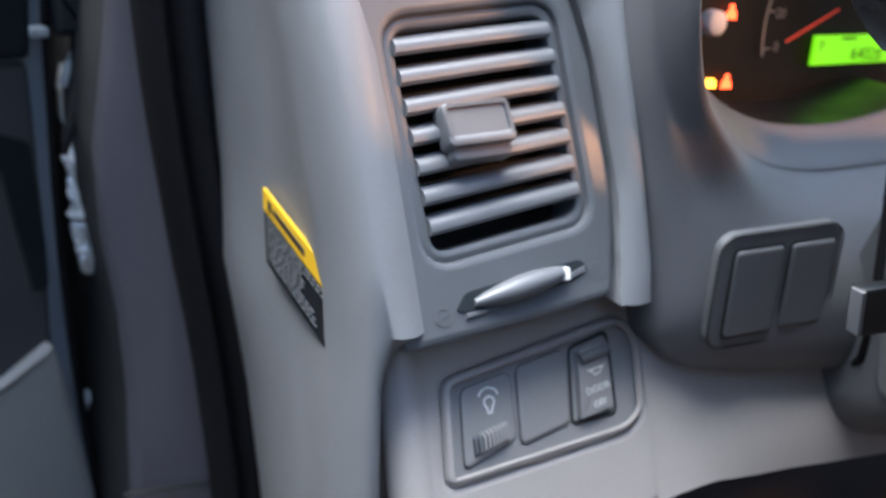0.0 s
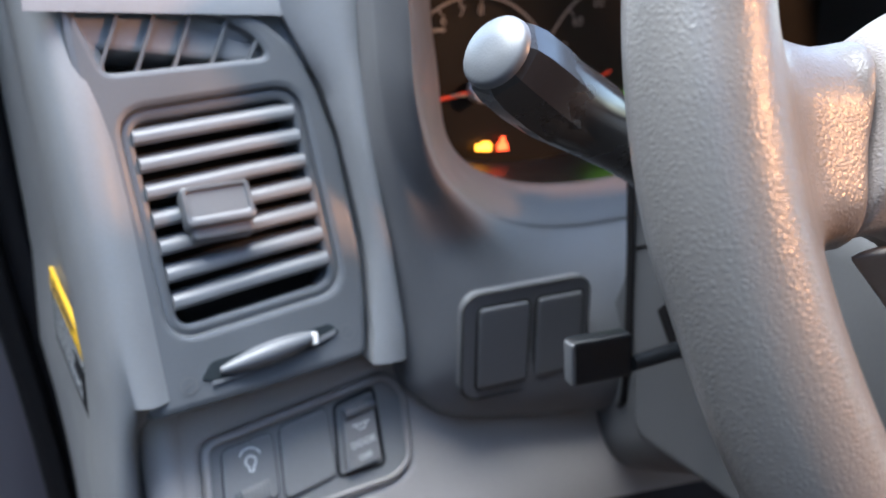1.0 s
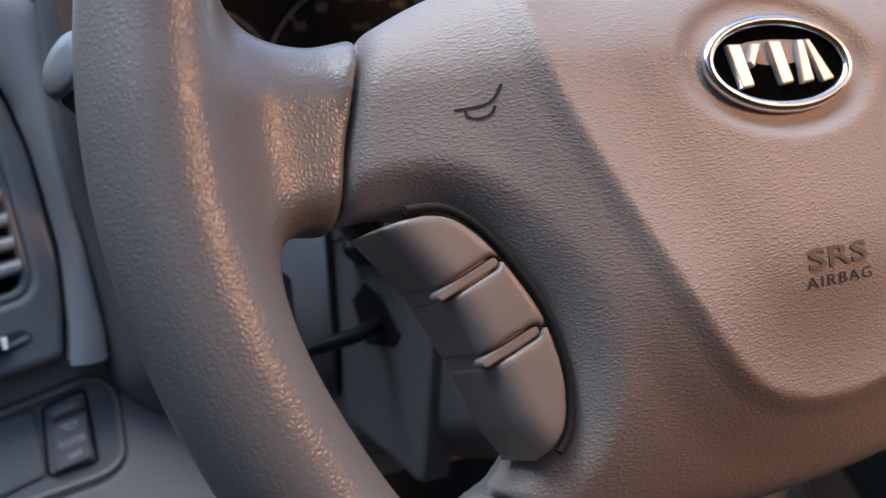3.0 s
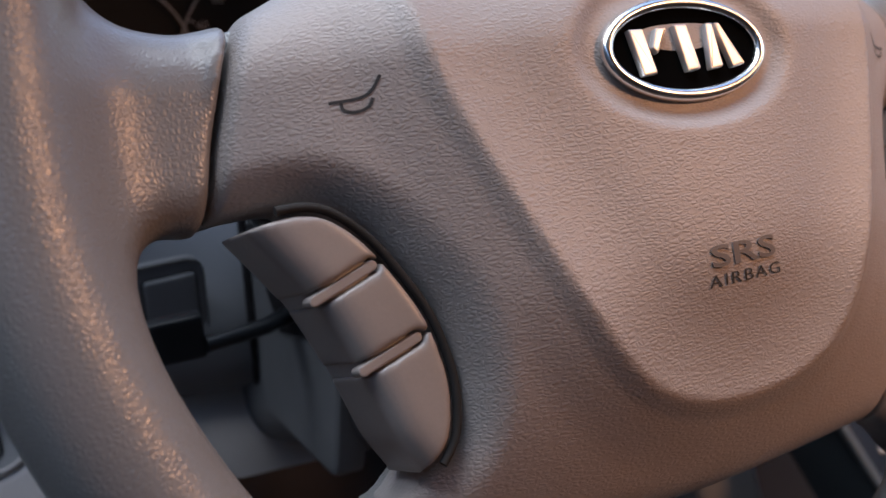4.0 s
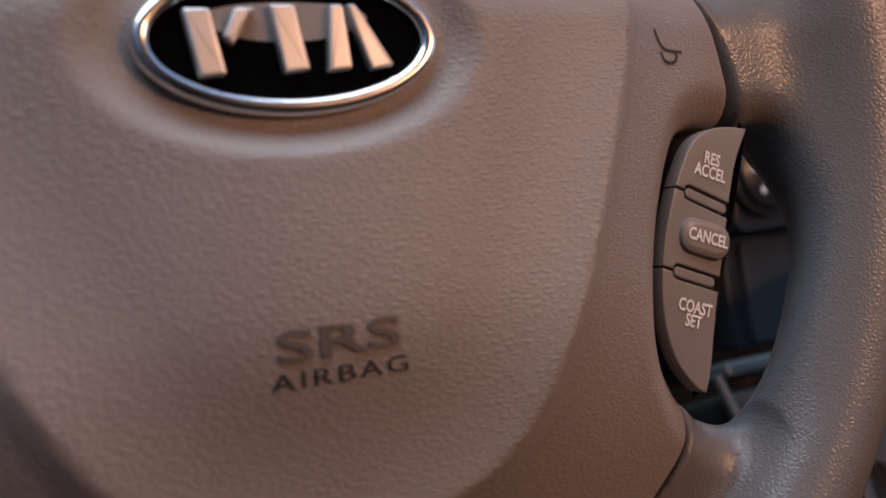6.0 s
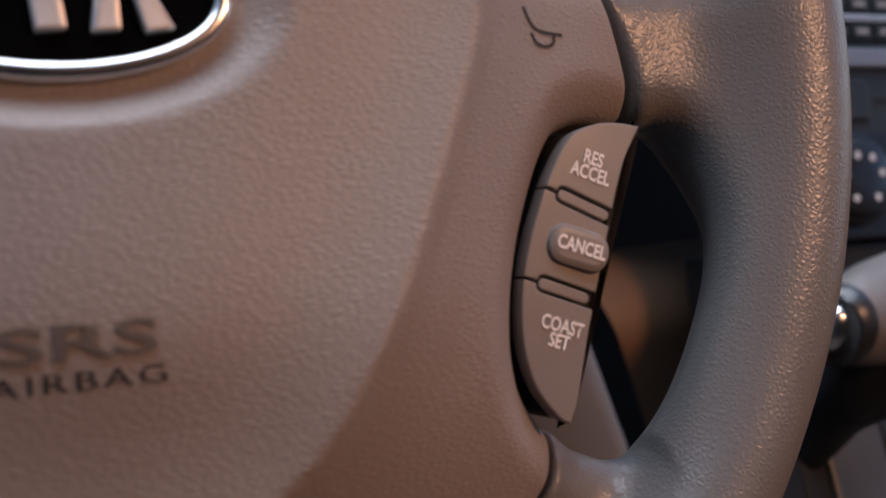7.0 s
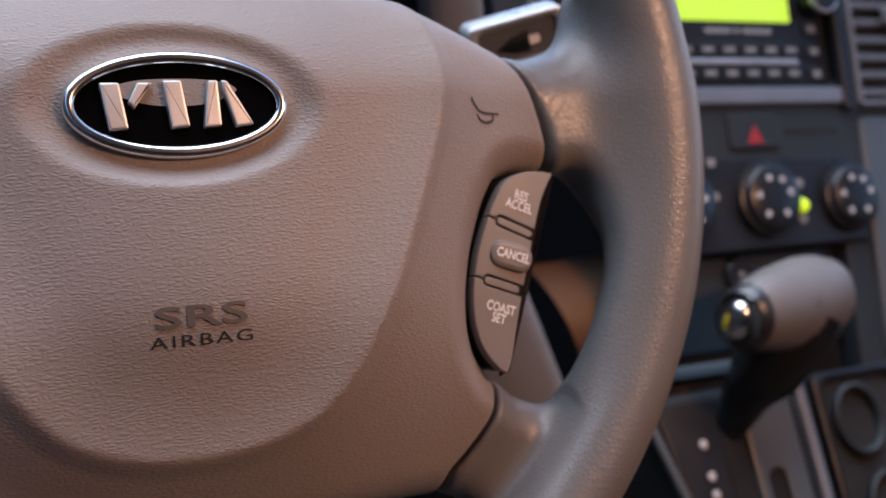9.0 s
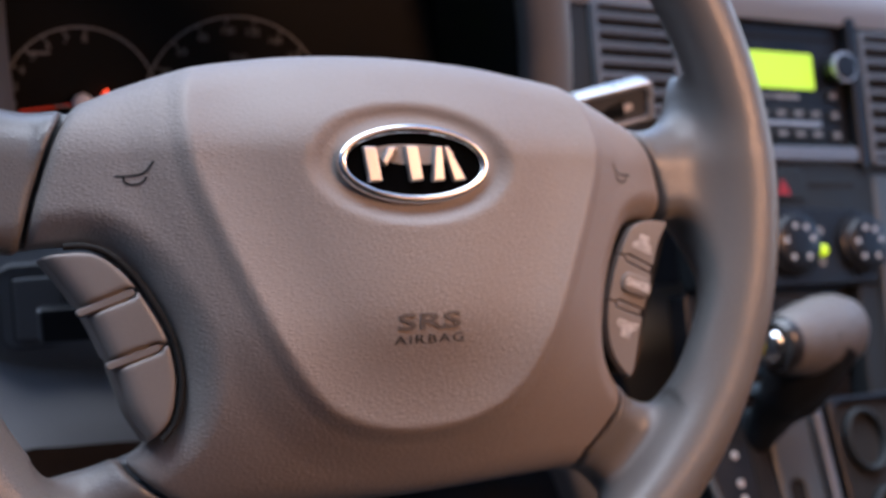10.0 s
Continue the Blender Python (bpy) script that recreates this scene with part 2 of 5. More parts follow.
def plate(outer, holes=(), top=0.0, depth=0.005, bevel=0.001, lift=None):
    """Vertices and faces of a plate with rounded front edges and holes through it; lift(x, y) bends it."""
    outer = list(outer) if area(outer) > 0 else list(outer)[::-1]
    loops = [(outer, 1)] + [(list(h) if area(h) > 0 else list(h)[::-1], -1) for h in holes]
    verts, faces, fronts, backs = [], [], [], []
    for pts, sign in loops:
        rings = []
        for off, z in ((0, -depth), (0, -bevel), (bevel * 0.3, -bevel * 0.3), (bevel, 0), (bevel + min(0.0005, bevel * 0.4), 0)):
            ring = []
            for x, y in (inset(pts, sign * off) if off else [p[:2] for p in pts]):
                verts.append((x, y, top + z + (lift(x, y) if lift else 0)))
                ring.append(len(verts) - 1)
            rings.append(ring)
        k = len(pts)
        for a, b in zip(rings, rings[1:]):
            for i in range(k):
                j = (i + 1) % k
                faces.append((a[i], a[j], b[j], b[i]) if sign > 0 else (a[j], a[i], b[i], b[j]))
        fronts.append(rings[-1])
        backs.append(rings[0])
    from mathutils.geometry import tessellate_polygon
    for rings, flip in ((fronts, False), (backs, True)):
        flat = [i for r in rings for i in r]
        if len(rings) == 1 and not lift:
            faces.append(flat[::-1] if flip else flat)
            continue
        for tri in tessellate_polygon([[Vector((verts[i][0], verts[i][1], 0)) for i in r] for r in rings]):
            t3 = [flat[i] for i in tri]
            faces.append(t3)
    return verts, faces


def plate_ob(name, outer, mat, parent=None, label="", matrix=None, smooth=35, **kw):
    v, f = plate(outer, **kw)
    return link_mesh(name, v, f, mat, parent, label, smooth, matrix)


def lathe(profile, seg=32, stretch=(1, 1)):
    """Profile of (radius, height) turned round z."""
    verts, faces = [], []
    for r, z in profile:
        for i in range(seg):
            a = 2 * math.pi * i / seg
            verts.append((r * math.cos(a) * stretch[0], r * math.sin(a) * stretch[1], z))
    for j in range(len(profile) - 1):
        for i in range(seg):
            k = (i + 1) % seg
            faces.append((j * seg + i, j * seg + k, (j + 1) * seg + k, (j + 1) * seg + i))
    faces.append(tuple(range(seg))[::-1])
    faces.append(tuple((len(profile) - 1) * seg + i for i in range(seg)))
    return verts, faces


def sweep(path, radius, seg=14, flat=1.0, up=(0, 0, 1)):
    """A tube along path; radius is a number or a list."""
    verts, faces, k = [], [], len(path)
    P = [Vector(p) for p in path]
    for i, p in enumerate(P):
        d = (P[min(i + 1, k - 1)] - P[max(i - 1, 0)]).normalized()
        s = d.cross(Vector(up)).normalized()
        u = s.cross(d)
        r = radius[i] if isinstance(radius, (list, tuple)) else radius
        for j in range(seg):
            a = 2 * math.pi * j / seg
            verts.append(p + s * (r * math.cos(a)) + u * (r * flat * math.sin(a)))
    for i in range(k - 1):
        for j in range(seg):
            m = (j + 1) % seg
            faces.append((i * seg + j, i * seg + m, (i + 1) * seg + m, (i + 1) * seg + j))
    faces.append(tuple(range(seg))[::-1])
    faces.append(tuple((k - 1) * seg + j for j in range(seg)))
    return verts, faces


def loft(rows, closed=False, caps=False):
    """A skin over rows of points, each row of the same length."""
    verts, faces, n = [p for r in rows for p in r], [], len(rows[0])
    for i in range(len(rows) - 1):
        for j in range(n if closed else n - 1):
            k = (j + 1) % n
            faces.append((i * n + j, i * n + k, (i + 1) * n + k, (i + 1) * n + j))
    if caps:
        faces += [tuple(range(n))[::-1], tuple((len(rows) - 1) * n + j for j in range(n))]
    return verts, faces


def lettering(name, body, size, mat, parent, matrix=None, place=None, depth=0.0, wide=1.0, label="", bevel=0.0, bold=0.0, apart=1.0):
    """Built-in font as a mesh, centred; place(x, y) gives the surface height."""
    cu = bpy.data.curves.new(name, "FONT")
    cu.body, cu.size, cu.align_x, cu.align_y, cu.extrude = body, size, "CENTER", "CENTER", depth
    cu.space_line, cu.space_character = 0.8, apart
    cu.bevel_depth = bevel
    cu.offset = bold
    cu.resolution_u = 3
    tmp = bpy.data.objects.new(name, cu)
    scene.collection.objects.link(tmp)
    me = bpy.data.meshes.new_from_object(tmp.evaluated_get(bpy.context.evaluated_depsgraph_get()))
    bpy.data.objects.remove(tmp)
    for v in me.vertices:
        v.co.x *= wide
        if place:
            v.co.z += place(v.co.x, v.co.y)
    me.materials.clear()
    me.materials.append(mat)
    me.name = name
    ob = new(name, me)
    ob.parent = parent
    if matrix is not None:
        ob.matrix_basis = matrix
    if label:
        ob["label"] = label
    return ob


def strokes(lines, width, z=0.0, place=None):
    """Flat ribbons along lines of (x, y)."""
    verts, faces = [], []
    for ln in lines:
        k = len(ln)
        base = len(verts)
        for i, p in enumerate(ln):
            d = Vector(ln[min(i + 1, k - 1)]) - Vector(ln[max(i - 1, 0)])
            n = Vector((-d.y, d.x)).normalized() * width / 2
            for q in (Vector(p) + n, Vector(p) - n):
                verts.append((q.x, q.y, z + (place(q.x, q.y) if place else 0)))
        for i in range(k - 1):
            a = base + 2 * i
            faces.append((a, a + 1, a + 3, a + 2))
    return verts, faces


# ---------------------------------------------------------------- distance fields for the moulded wheel
def sd_poly(pts, X, Y):
    """Signed distance to a closed outline (negative inside)."""
    P = np.array(pts, float)[:, :2]
    d2 = np.full(X.shape, 1e9)
    ins = np.zeros(X.shape, bool)
    for a, b in zip(P, np.roll(P, -1, 0)):
        ex, ey = b - a
        wx, wy = X - a[0], Y - a[1]
        t = np.clip((wx * ex + wy * ey) / (ex * ex + ey * ey + 1e-18), 0, 1)
        d2 = np.minimum(d2, (wx - ex * t) ** 2 + (wy - ey * t) ** 2)
        if a[1] != b[1]:
            c = (a[1] > Y) != (b[1] > Y)
            ins ^= c & (X < ex * (Y - a[1]) / ey + a[0])
    d = np.sqrt(d2)
    return np.where(ins, -d, d)


def smin(a, b, k):
    h = np.maximum(k - np.abs(a - b), 0) / k
    return np.minimum(a, b) - h * h * k / 4


def smax(a, b, k):
    return -smin(-a, -b, k)


def step(x, a, b):
    t = np.clip((x - a) / (b - a), 0, 1)
    return t * t * (3 - 2 * t)


def surface_net(F, origin, h):
    """Vertices and quads of the zero surface of a sampled field."""
    ins = F < 0
    nx, ny, nz = F.shape
    cnt = np.zeros((nx - 1, ny - 1, nz - 1), np.int8)
    for c in itertools.product((0, 1), repeat=3):
        cnt += ins[c[0]:nx - 1 + c[0], c[1]:ny - 1 + c[1], c[2]:nz - 1 + c[2]]
    I, J, K = np.nonzero((cnt > 0) & (cnt < 8))
    ids = np.full(cnt.shape, -1, np.int64)
    ids[I, J, K] = np.arange(len(I))
    acc, num = np.zeros((len(I), 3)), np.zeros(len(I))
    for ax in range(3):
        for o in itertools.product((0, 1), repeat=2):
            a = list(o)
            a.insert(ax, 0)
            b = list(a)
            b[ax] = 1
            fa, fb = F[I + a[0], J + a[1], K + a[2]], F[I + b[0], J + b[1], K + b[2]]
            m = (fa < 0) != (fb < 0)
            t = np.where(m, fa / np.where(m, fa - fb, 1), 0)
            p = np.tile(np.array(a, float), (len(I), 1))
            p[:, ax] += t
            acc += p * m[:, None]
            num += m
    V = (np.stack([I, J, K], 1) + acc / num[:, None]) * h + np.array(origin)
    quads = []
    for ax in range(3):
        u, w = (ax + 1) % 3, (ax + 2) % 3
        a = np.moveaxis(ins, ax, 0)
        d = a[1:] != a[:-1]
        E = np.argwhere(np.moveaxis(d, 0, ax))
        E = E[(E[:, u] > 0) & (E[:, w] > 0) & (E[:, u] < F.shape[u] - 1) & (E[:, w] < F.shape[w] - 1)]
        sgn = ins[E[:, 0], E[:, 1], E[:, 2]]
        cell = []
        for du, dw in ((-1, -1), (0, -1), (0, 0), (-1, 0)):
            c = E.copy()
            c[:, u] += du
            c[:, w] += dw
            cell.append(ids[c[:, 0], c[:, 1], c[:, 2]])
        q = np.stack(cell, 1)
        q[~sgn] = q[~sgn][:, ::-1]
        quads.append(q)
    Q = np.concatenate(quads)
    for _ in range(2):
        s, n = V.copy(), np.ones(len(V))
        for i in range(4):
            for j in ((i + 1) % 4,):
                np.add.at(s, Q[:, i], V[Q[:, j]])
                np.add.at(s, Q[:, j], V[Q[:, i]])
                np.add.at(n, Q[:, i], 1)
                np.add.at(n, Q[:, j], 1)
        V = 0.5 * V + 0.5 * s / n[:, None]
    return V, Q


def net_ob(name, F, origin, h, mat, parent, label=""):
    V, Q = surface_net(F, origin, h)
    me = bpy.data.meshes.new(name)
    me.vertices.add(len(V))
    me.vertices.foreach_set("co", V.ravel())
    me.loops.add(len(Q) * 4)
    me.loops.foreach_set("vertex_index", Q.ravel().astype(np.int32))
    me.polygons.add(len(Q))
    me.polygons.foreach_set("loop_start", np.arange(0, len(Q) * 4, 4, dtype=np.int32))
    me.polygons.foreach_set("use_smooth", np.ones(len(Q), bool))
    me.update(calc_edges=True)
    me.validate()
    me.materials.append(mat)
    ob = new(name, me)
    ob.parent = parent
    if label:
        ob["label"] = label
    return ob


# ---------------------------------------------------------------- steering wheel
TILT_W = radians(28)
WHEEL = Matrix(((1, 0, 0, 0), (0, math.sin(TILT_W), -math.cos(TILT_W), 0), (0, math.cos(TILT_W), math.sin(TILT_W), 1.18), (0, 0, 0, 1)))
wheel = thing("steering_wheel", "taupe four-spoke steering wheel with grained vinyl rim and airbag hub", "steering wheel", WHEEL)

RIM_V, RIM_N, RIM_R, TUBE = -0.0040, -0.0115, 0.1771, 0.0156


def mirror(pts):
    return [(-x, y) for x, y in pts][::-1]


POD_IN_R = [(.1262, -.0184), (.1205, -.0176), (.1141, -.0178), (.1074, -.0204), (.1028, -.0261), (.0989, -.0330), (.0945, -.0434), (.0917, -.0544), (.0913, -.0653), (.0936, -.0743), (.0985, -.0811), (.1016, -.0832)]
POD_OUT_R = [(.1264, -.0190), (.1215, -.0266), (.1179, -.0355), (.1149, -.0444), (.1111, -.0557), (.1079, -.0657), (.1044, -.0780), (.1021, -.0830)]
POD_IN_L = [(.1310, -.0256), (.1234, -.0239), (.1140, -.0236), (.1067, -.0264), (.0990, -.0336), (.0926, -.0434), (.0874, -.0535), (.0848, -.0640), (.0843, -.0738), (.0872, -.0850), (.0955, -.0935)]
POD_OUT_L = [(.1316, -.0262), (.1240, -.0362), (.1162, -.0480), (.1085, -.0657), (.1036, -.0804), (.1008, -.0860), (.0962, -.0936)]
NOTCH_R = [(.1330, -.0190), (.1262, -.0191), (.1206, -.0184), (.1145, -.0186), (.1081, -.0210), (.1036, -.0265), (.0998, -.0333), (.0954, -.0436), (.0926, -.0546), (.0922, -.0652), (.0944, -.0739), (.0991, -.0805), (.1033, -.0840)]
NOTCH_L = [(.1340, -.0260), (.1234, -.0241), (.1141, -.0238), (.1069, -.0266), (.0992, -.0338), (.0929, -.0435), (.0877, -.0536), (.0851, -.0640), (.0846, -.0738), (.0874, -.0849), (.0955, -.0934), (.1018, -.0960)]
OUT_R = [(.1107, -.0900), (.1180, -.0942), (.1270, -.0942), (.1365, -.0838), (.1455, -.0660), (.1515, -.0515), (.1532, -.0390), (.1495, -.0232), (.1420, -.0172)]
OUT_L = [(.1100, -.0985), (.1190, -.1005), (.1270, -.0990), (.1350, -.0920), (.1450, -.0740), (.1525, -.0570), (.1545, -.0420), (.1515, -.0310), (.1440, -.0255)]
hole_r = spline(NOTCH_R + OUT_R, 5)
hole_l = mirror(spline(NOTCH_L + OUT_L, 5))
top_edge = [(.162, .075), (.154, .050), (.148, .034), (.136, .0262), (.118, .0258), (.100, .0330), (.080, .0395), (.060, .0442), (.037, .0475), (0, .0492)]
hole_t = [(.25, .3)] + spline(top_edge + mirror(top_edge)[1:], 5, closed=False) + [(-.25, .3)]
bot_edge = [(.135, -.160), (.113, -.142), (.096, -.128), (.080, -.1215), (.046, -.1205), (0, -.1215)]
hole_b = [(.25, -.3)] + spline(bot_edge + mirror(bot_edge)[1:], 5, closed=False) + [(-.25, -.3)]
side_r = [(.1165, .026), (.1205, .0205), (.1257, .0104), (.1300, -.0010), (.1318, -.0090), (.1325, -.0165)]
side_l = [(.1160, .026), (.1192, .0198), (.1232, .0115), (.1270, .0000), (.1298, -.0095), (.1330, -.0242)]
low_r = [(.1035, -.0870), (.1000, -.0960), (.0930, -.1045), (.0840, -.1130)]
low_l = [(.1020, -.0975), (.0990, -.1025), (.0925, -.1085), (.0840, -.1150)]
cover_half = [[(.112, .06)] + spline(s_, 4, closed=False) + n_[1:-1] + spline(l_, 4, closed=False) + [(.078, -.14)] for s_, n_, l_ in ((side_r, NOTCH_R, low_r), (side_l, NOTCH_L, low_l))]
cover_poly = cover_half[0] + mirror(cover_half[1])
pad_half = [(.060, .075), (.074, .045), (.0805, .028), (.0818, .014), (.0795, .000), (.0735, -.016), (.0645, -.037), (.055, -.057), (.044, -.075), (.033, -.0855),
            (.018, -.0915), (0, -.0935)]
pad_poly = spline(pad_half + mirror(pad_half)[1:], 4)


def front(u, v):
    """Height of the hub's front face over the wheel plane."""
    u, v = np.asarray(u, float), np.asarray(v, float)
    base = 0.0172 * (1 - (np.abs(u) / 0.106) ** 2.4)
    base = np.maximum(base, -0.0105 + 0 * u)
    shoulder = np.maximum(0, v - 0.006)
    base = base - 4.0 * np.maximum(0, -0.048 - v) ** 2 - 0.40 * (np.sqrt(shoulder ** 2 + 0.011 ** 2) - 0.011) - 5 * shoulder ** 2
    base = base + 0.0022 * np.exp(-(u / 0.05) ** 2 - ((v + 0.05) / 0.03) ** 2)
    pad = sd_poly(pad_poly, u, v)
    t = np.clip(-pad / 0.026, 0, 1)
    base = base + 0.0052 * np.where(pad > 0, 0.38 * (1 - step(pad, -0.0012, 0.0065)) + 0.62 * (1 - step(pad, 0.0, 0.021)), (1 - t) ** 2)
    e = np.sqrt((u / 0.0365) ** 2 + ((v - 0.0032) / 0.0200) ** 2)
    base = base - 0.0036 * (1 - step(e, 0.88, 1.18))
    for s in (1, -1):
        nd = sd_poly(hole_r if s > 0 else hole_l, u, v)
        base = base - 0.0036 * (1 - step(nd, 0.000, 0.014)) * (np.abs(u) < 0.132)
    return base


def front1(u, v):
    return float(front(np.array([u]), np.array([v]))[0])


H = 0.0011
gu, gv, gn = np.arange(-.201, .2011, H), np.arange(-.213, .193, H), np.arange(-.046, .030, H)
GU, GV = np.meshgrid(gu, gv, indexing="ij")
open2 = np.minimum.reduce([sd_poly(p, GU, GV) for p in (hole_r, hole_l, hole_t, hole_b)])
disk = np.sqrt(GU ** 2 + (GV - RIM_V) ** 2) - RIM_R
region = np.maximum(-open2, disk)
cov2 = sd_poly(cover_poly, GU, GV)
FR = front(GU, GV)
N3 = gn[None, None, :]
torus = np.sqrt((np.sqrt(GU ** 2 + (GV - RIM_V) ** 2) - RIM_R)[:, :, None] ** 2 + (N3 - RIM_N) ** 2) - TUBE
back = .75 * np.maximum(0, -N3 - .001) * (step(np.abs(GU), .116, .152) * (1 - step(GV, -.060, -.018)) * (1 - step(-GV, .105, .125)))[:, :, None]      # openings widen towards the back
slab = smax(region[:, :, None] + back, np.maximum(N3 - FR[:, :, None], -0.036 - N3), 0.013)
spokes = smax(slab, -(cov2[:, :, None] - 0.0009), 0.0030)
core = np.maximum(region[:, :, None] + back + 0.002, np.maximum(N3 - (FR[:, :, None] - 0.011), -0.034 - N3))
rim_field = np.minimum(smin(torus, spokes, 0.020), core)
cover_field = smax(np.maximum(slab, -(N3 - FR[:, :, None] + 0.03)), cov2[:, :, None] + 0.0009, 0.0032)
ORG = (gu[0], gv[0], gn[0])
net_ob("rim", rim_field, ORG, H, RIMV, wheel, "grey-taupe grained vinyl rim with four moulded spokes")
cover = net_ob("airbag_cover", cover_field, ORG, H, TAUPE, wheel, "taupe leather-grained airbag cover with raised centre pad")
del torus, slab, spokes, core, rim_field, cover_field

# pressed and printed words on the cover; SRS is darkened to paint its recess shade
lettering("pressed_word", "SRS", 0.0082, WORD_SHADE, cover, Matrix.Translation((0.0010, -.0549, 0)), lambda x, y: front1(x + .0010, y - .0549) + .0003, .00012, 2.05, "", 0, .00012)
lettering("printed_word", "AIRBAG", 0.0046, INK_D, cover, Matrix.Translation((0.0010, -.0612, 0)), lambda x, y: front1(x + .0010, y - .0612) + .00032, 0, 1.55, "", 0, 0, 1.18)
for s in (-1, 1):
    cx = .1004 if s > 0 else -.0982
    cy = .0014 if s > 0 else -.0005
    ls = [[(s * x + cx, y + cy) for x, y in ln] for ln in (
        spline([(.0062, -.0002), (-.0005, -.0001), (-.0035, .0012), (-.0058, .0045)], 5, closed=False),
        spline([(.0035, -.0004), (.0032, -.0022), (.0008, -.0032), (-.0022, -.0026), (-.0036, -.0006)], 5, closed=False))]
    v, f = strokes(ls, 0.00075, 0.0002, front1)
    link_mesh("horn_symbol", v, f, INK_D, cover, "dark pressed horn symbol", 0)


# emblem: chrome oval with plain raised chrome shapes on black
emblem = new("emblem")
emblem["label"] = "black oval emblem with polished chrome ring and chrome shapes"
emblem.parent = wheel
emblem.matrix_basis = Matrix.Translation((0.0005, 0.0028, 0.0124)) @ pose(0, 0, 0, -4, 0, 0)
A, B = 0.0308, 0.0152
rows = []
for i in range(96):
    a = 2 * math.pi * i / 96
    row = []
    for j in range(12):
        b = 2 * math.pi * j / 12
        w = 0.00185 * math.cos(b)
        row.append(((A - 0.002 + w) * math.cos(a), (B - 0.002 + w) * math.sin(a), 0.0016 + 0.0019 * math.sin(b)))
    rows.append(row)
v, f = loft(rows + [rows[0]], closed=True)
link_mesh("ring", v, f, CHROME, emblem, "polished chrome oval ring", 60)
ell = lambda a, b: [(a * math.cos(2 * math.pi * i / 64), b * math.sin(2 * math.pi * i / 64)) for i in range(64)]
plate_ob("base_plate", ell(A - .0012, B - .0012), BLACK, emblem, "black oval surround", depth=0.004, bevel=0.001, top=-0.0012)
plate_ob("badge_face", ell(A - .003, B - .003), GLOSS, emblem, "gloss black enamel oval", depth=0.003, bevel=0.0004, top=0.0012,
         lift=lambda x, y: 0.0004 * (1 - (x / A) ** 2 - (y / B) ** 2))
for shape in ([(-.0207, .0060), (-.0155, .0060), (-.0139, -.0066), (-.0190, -.0070)], [(-.0136, .0006), (-.0108, .0060), (-.0068, .0060), (-.0120, -.0012)],
              [(-.0041, .0066), (.0010, .0066), (.0024, -.0062), (-.0027, -.0067)], [(.0082, .0066), (.0110, .0066), (.0111, -.0062), (.0061, -.0067)],
              [(.0117, .0066), (.0136, .0066), (.0201, -.0058), (.0150, -.0066)]):
    plate_ob("chrome_shape", rounded(shape, .0005, 2), BRIGHT, emblem, "", depth=0.003, bevel=0.0005, top=0.0032)


# ---------------------------------------------------------------- button pods on the wheel
def clip_half(poly, p, n):
    """The part of a polygon on the side of p to which n points."""
    out, k = [], len(poly)
    dist = [(q[0] - p[0]) * n[0] + (q[1] - p[1]) * n[1] for q in poly]
    for i in range(k):
        a, b, da, db = poly[i - 1], poly[i], dist[i - 1], dist[i]
        if (da >= 0) != (db >= 0):
            t = da / (da - db)
            out.append((a[0] + (b[0] - a[0]) * t, a[1] + (b[1] - a[1]) * t))
        if db >= 0:
            out.append(b)
    return out


pod_r_poly = inset(spline(POD_IN_R, 4, closed=False) + spline(POD_OUT_R[::-1], 4, closed=False), .0003)
pod_l_poly = inset(spline(POD_IN_L, 4, closed=False) + spline(POD_OUT_L[::-1], 4, closed=False), .0003)
GROOVES = {1: [((.1186, -.0401), (.0975, -.0305)), ((.1118, -.0577), (.0907, -.0498))], -1: [((.1190, -.0467), (.0931, -.0373)), ((.1103, -.0648), (.0850, -.0565))]}


def notch(poly, a, d, n, gap, s1):
    """The part of a polygon beyond a line, cut back to leave a slot up to s1 along it and a hairline past that."""
    hair = .0003
    on = lambda p, k: (Vector(p) - a).dot(n) - k
    thin, wide = clip_half(poly, a + n * hair, n), clip_half(poly, a + n * gap, n)
    along = lambda p: (Vector(p) - a).dot(d)
    inner = max((p for p in thin if abs(on(p, hair)) < 1e-7), key=along)
    outer = min((p for p in wide if abs(on(p, gap)) < 1e-7), key=along)
    kept = [p for p in thin if on(p, gap) > 1e-7 or (along(p) > s1 and on(p, hair) > 1e-7)]
    k = next(i for i in range(len(thin)) if abs(on(thin[i], hair)) < 1e-7 and abs(on(thin[(i + 1) % len(thin)], hair)) < 1e-7)
    run = [p for p in thin[k + 1:] + thin[:k + 1] if p in kept]
    bridge = [outer] + [tuple(a + d * (s1 + q * gap) + n * (hair + (gap - hair) * w)) for q, w in ((-1, 1), (-.5, .93), (-.13, .7), (.0, .35), (.1, .0))] + [inner]
    if along(run[0]) < along(run[-1]):
        run = run[::-1]
        run = [inner] + run + bridge[:-1]
        return run
    return [inner] + run + bridge[:-1]


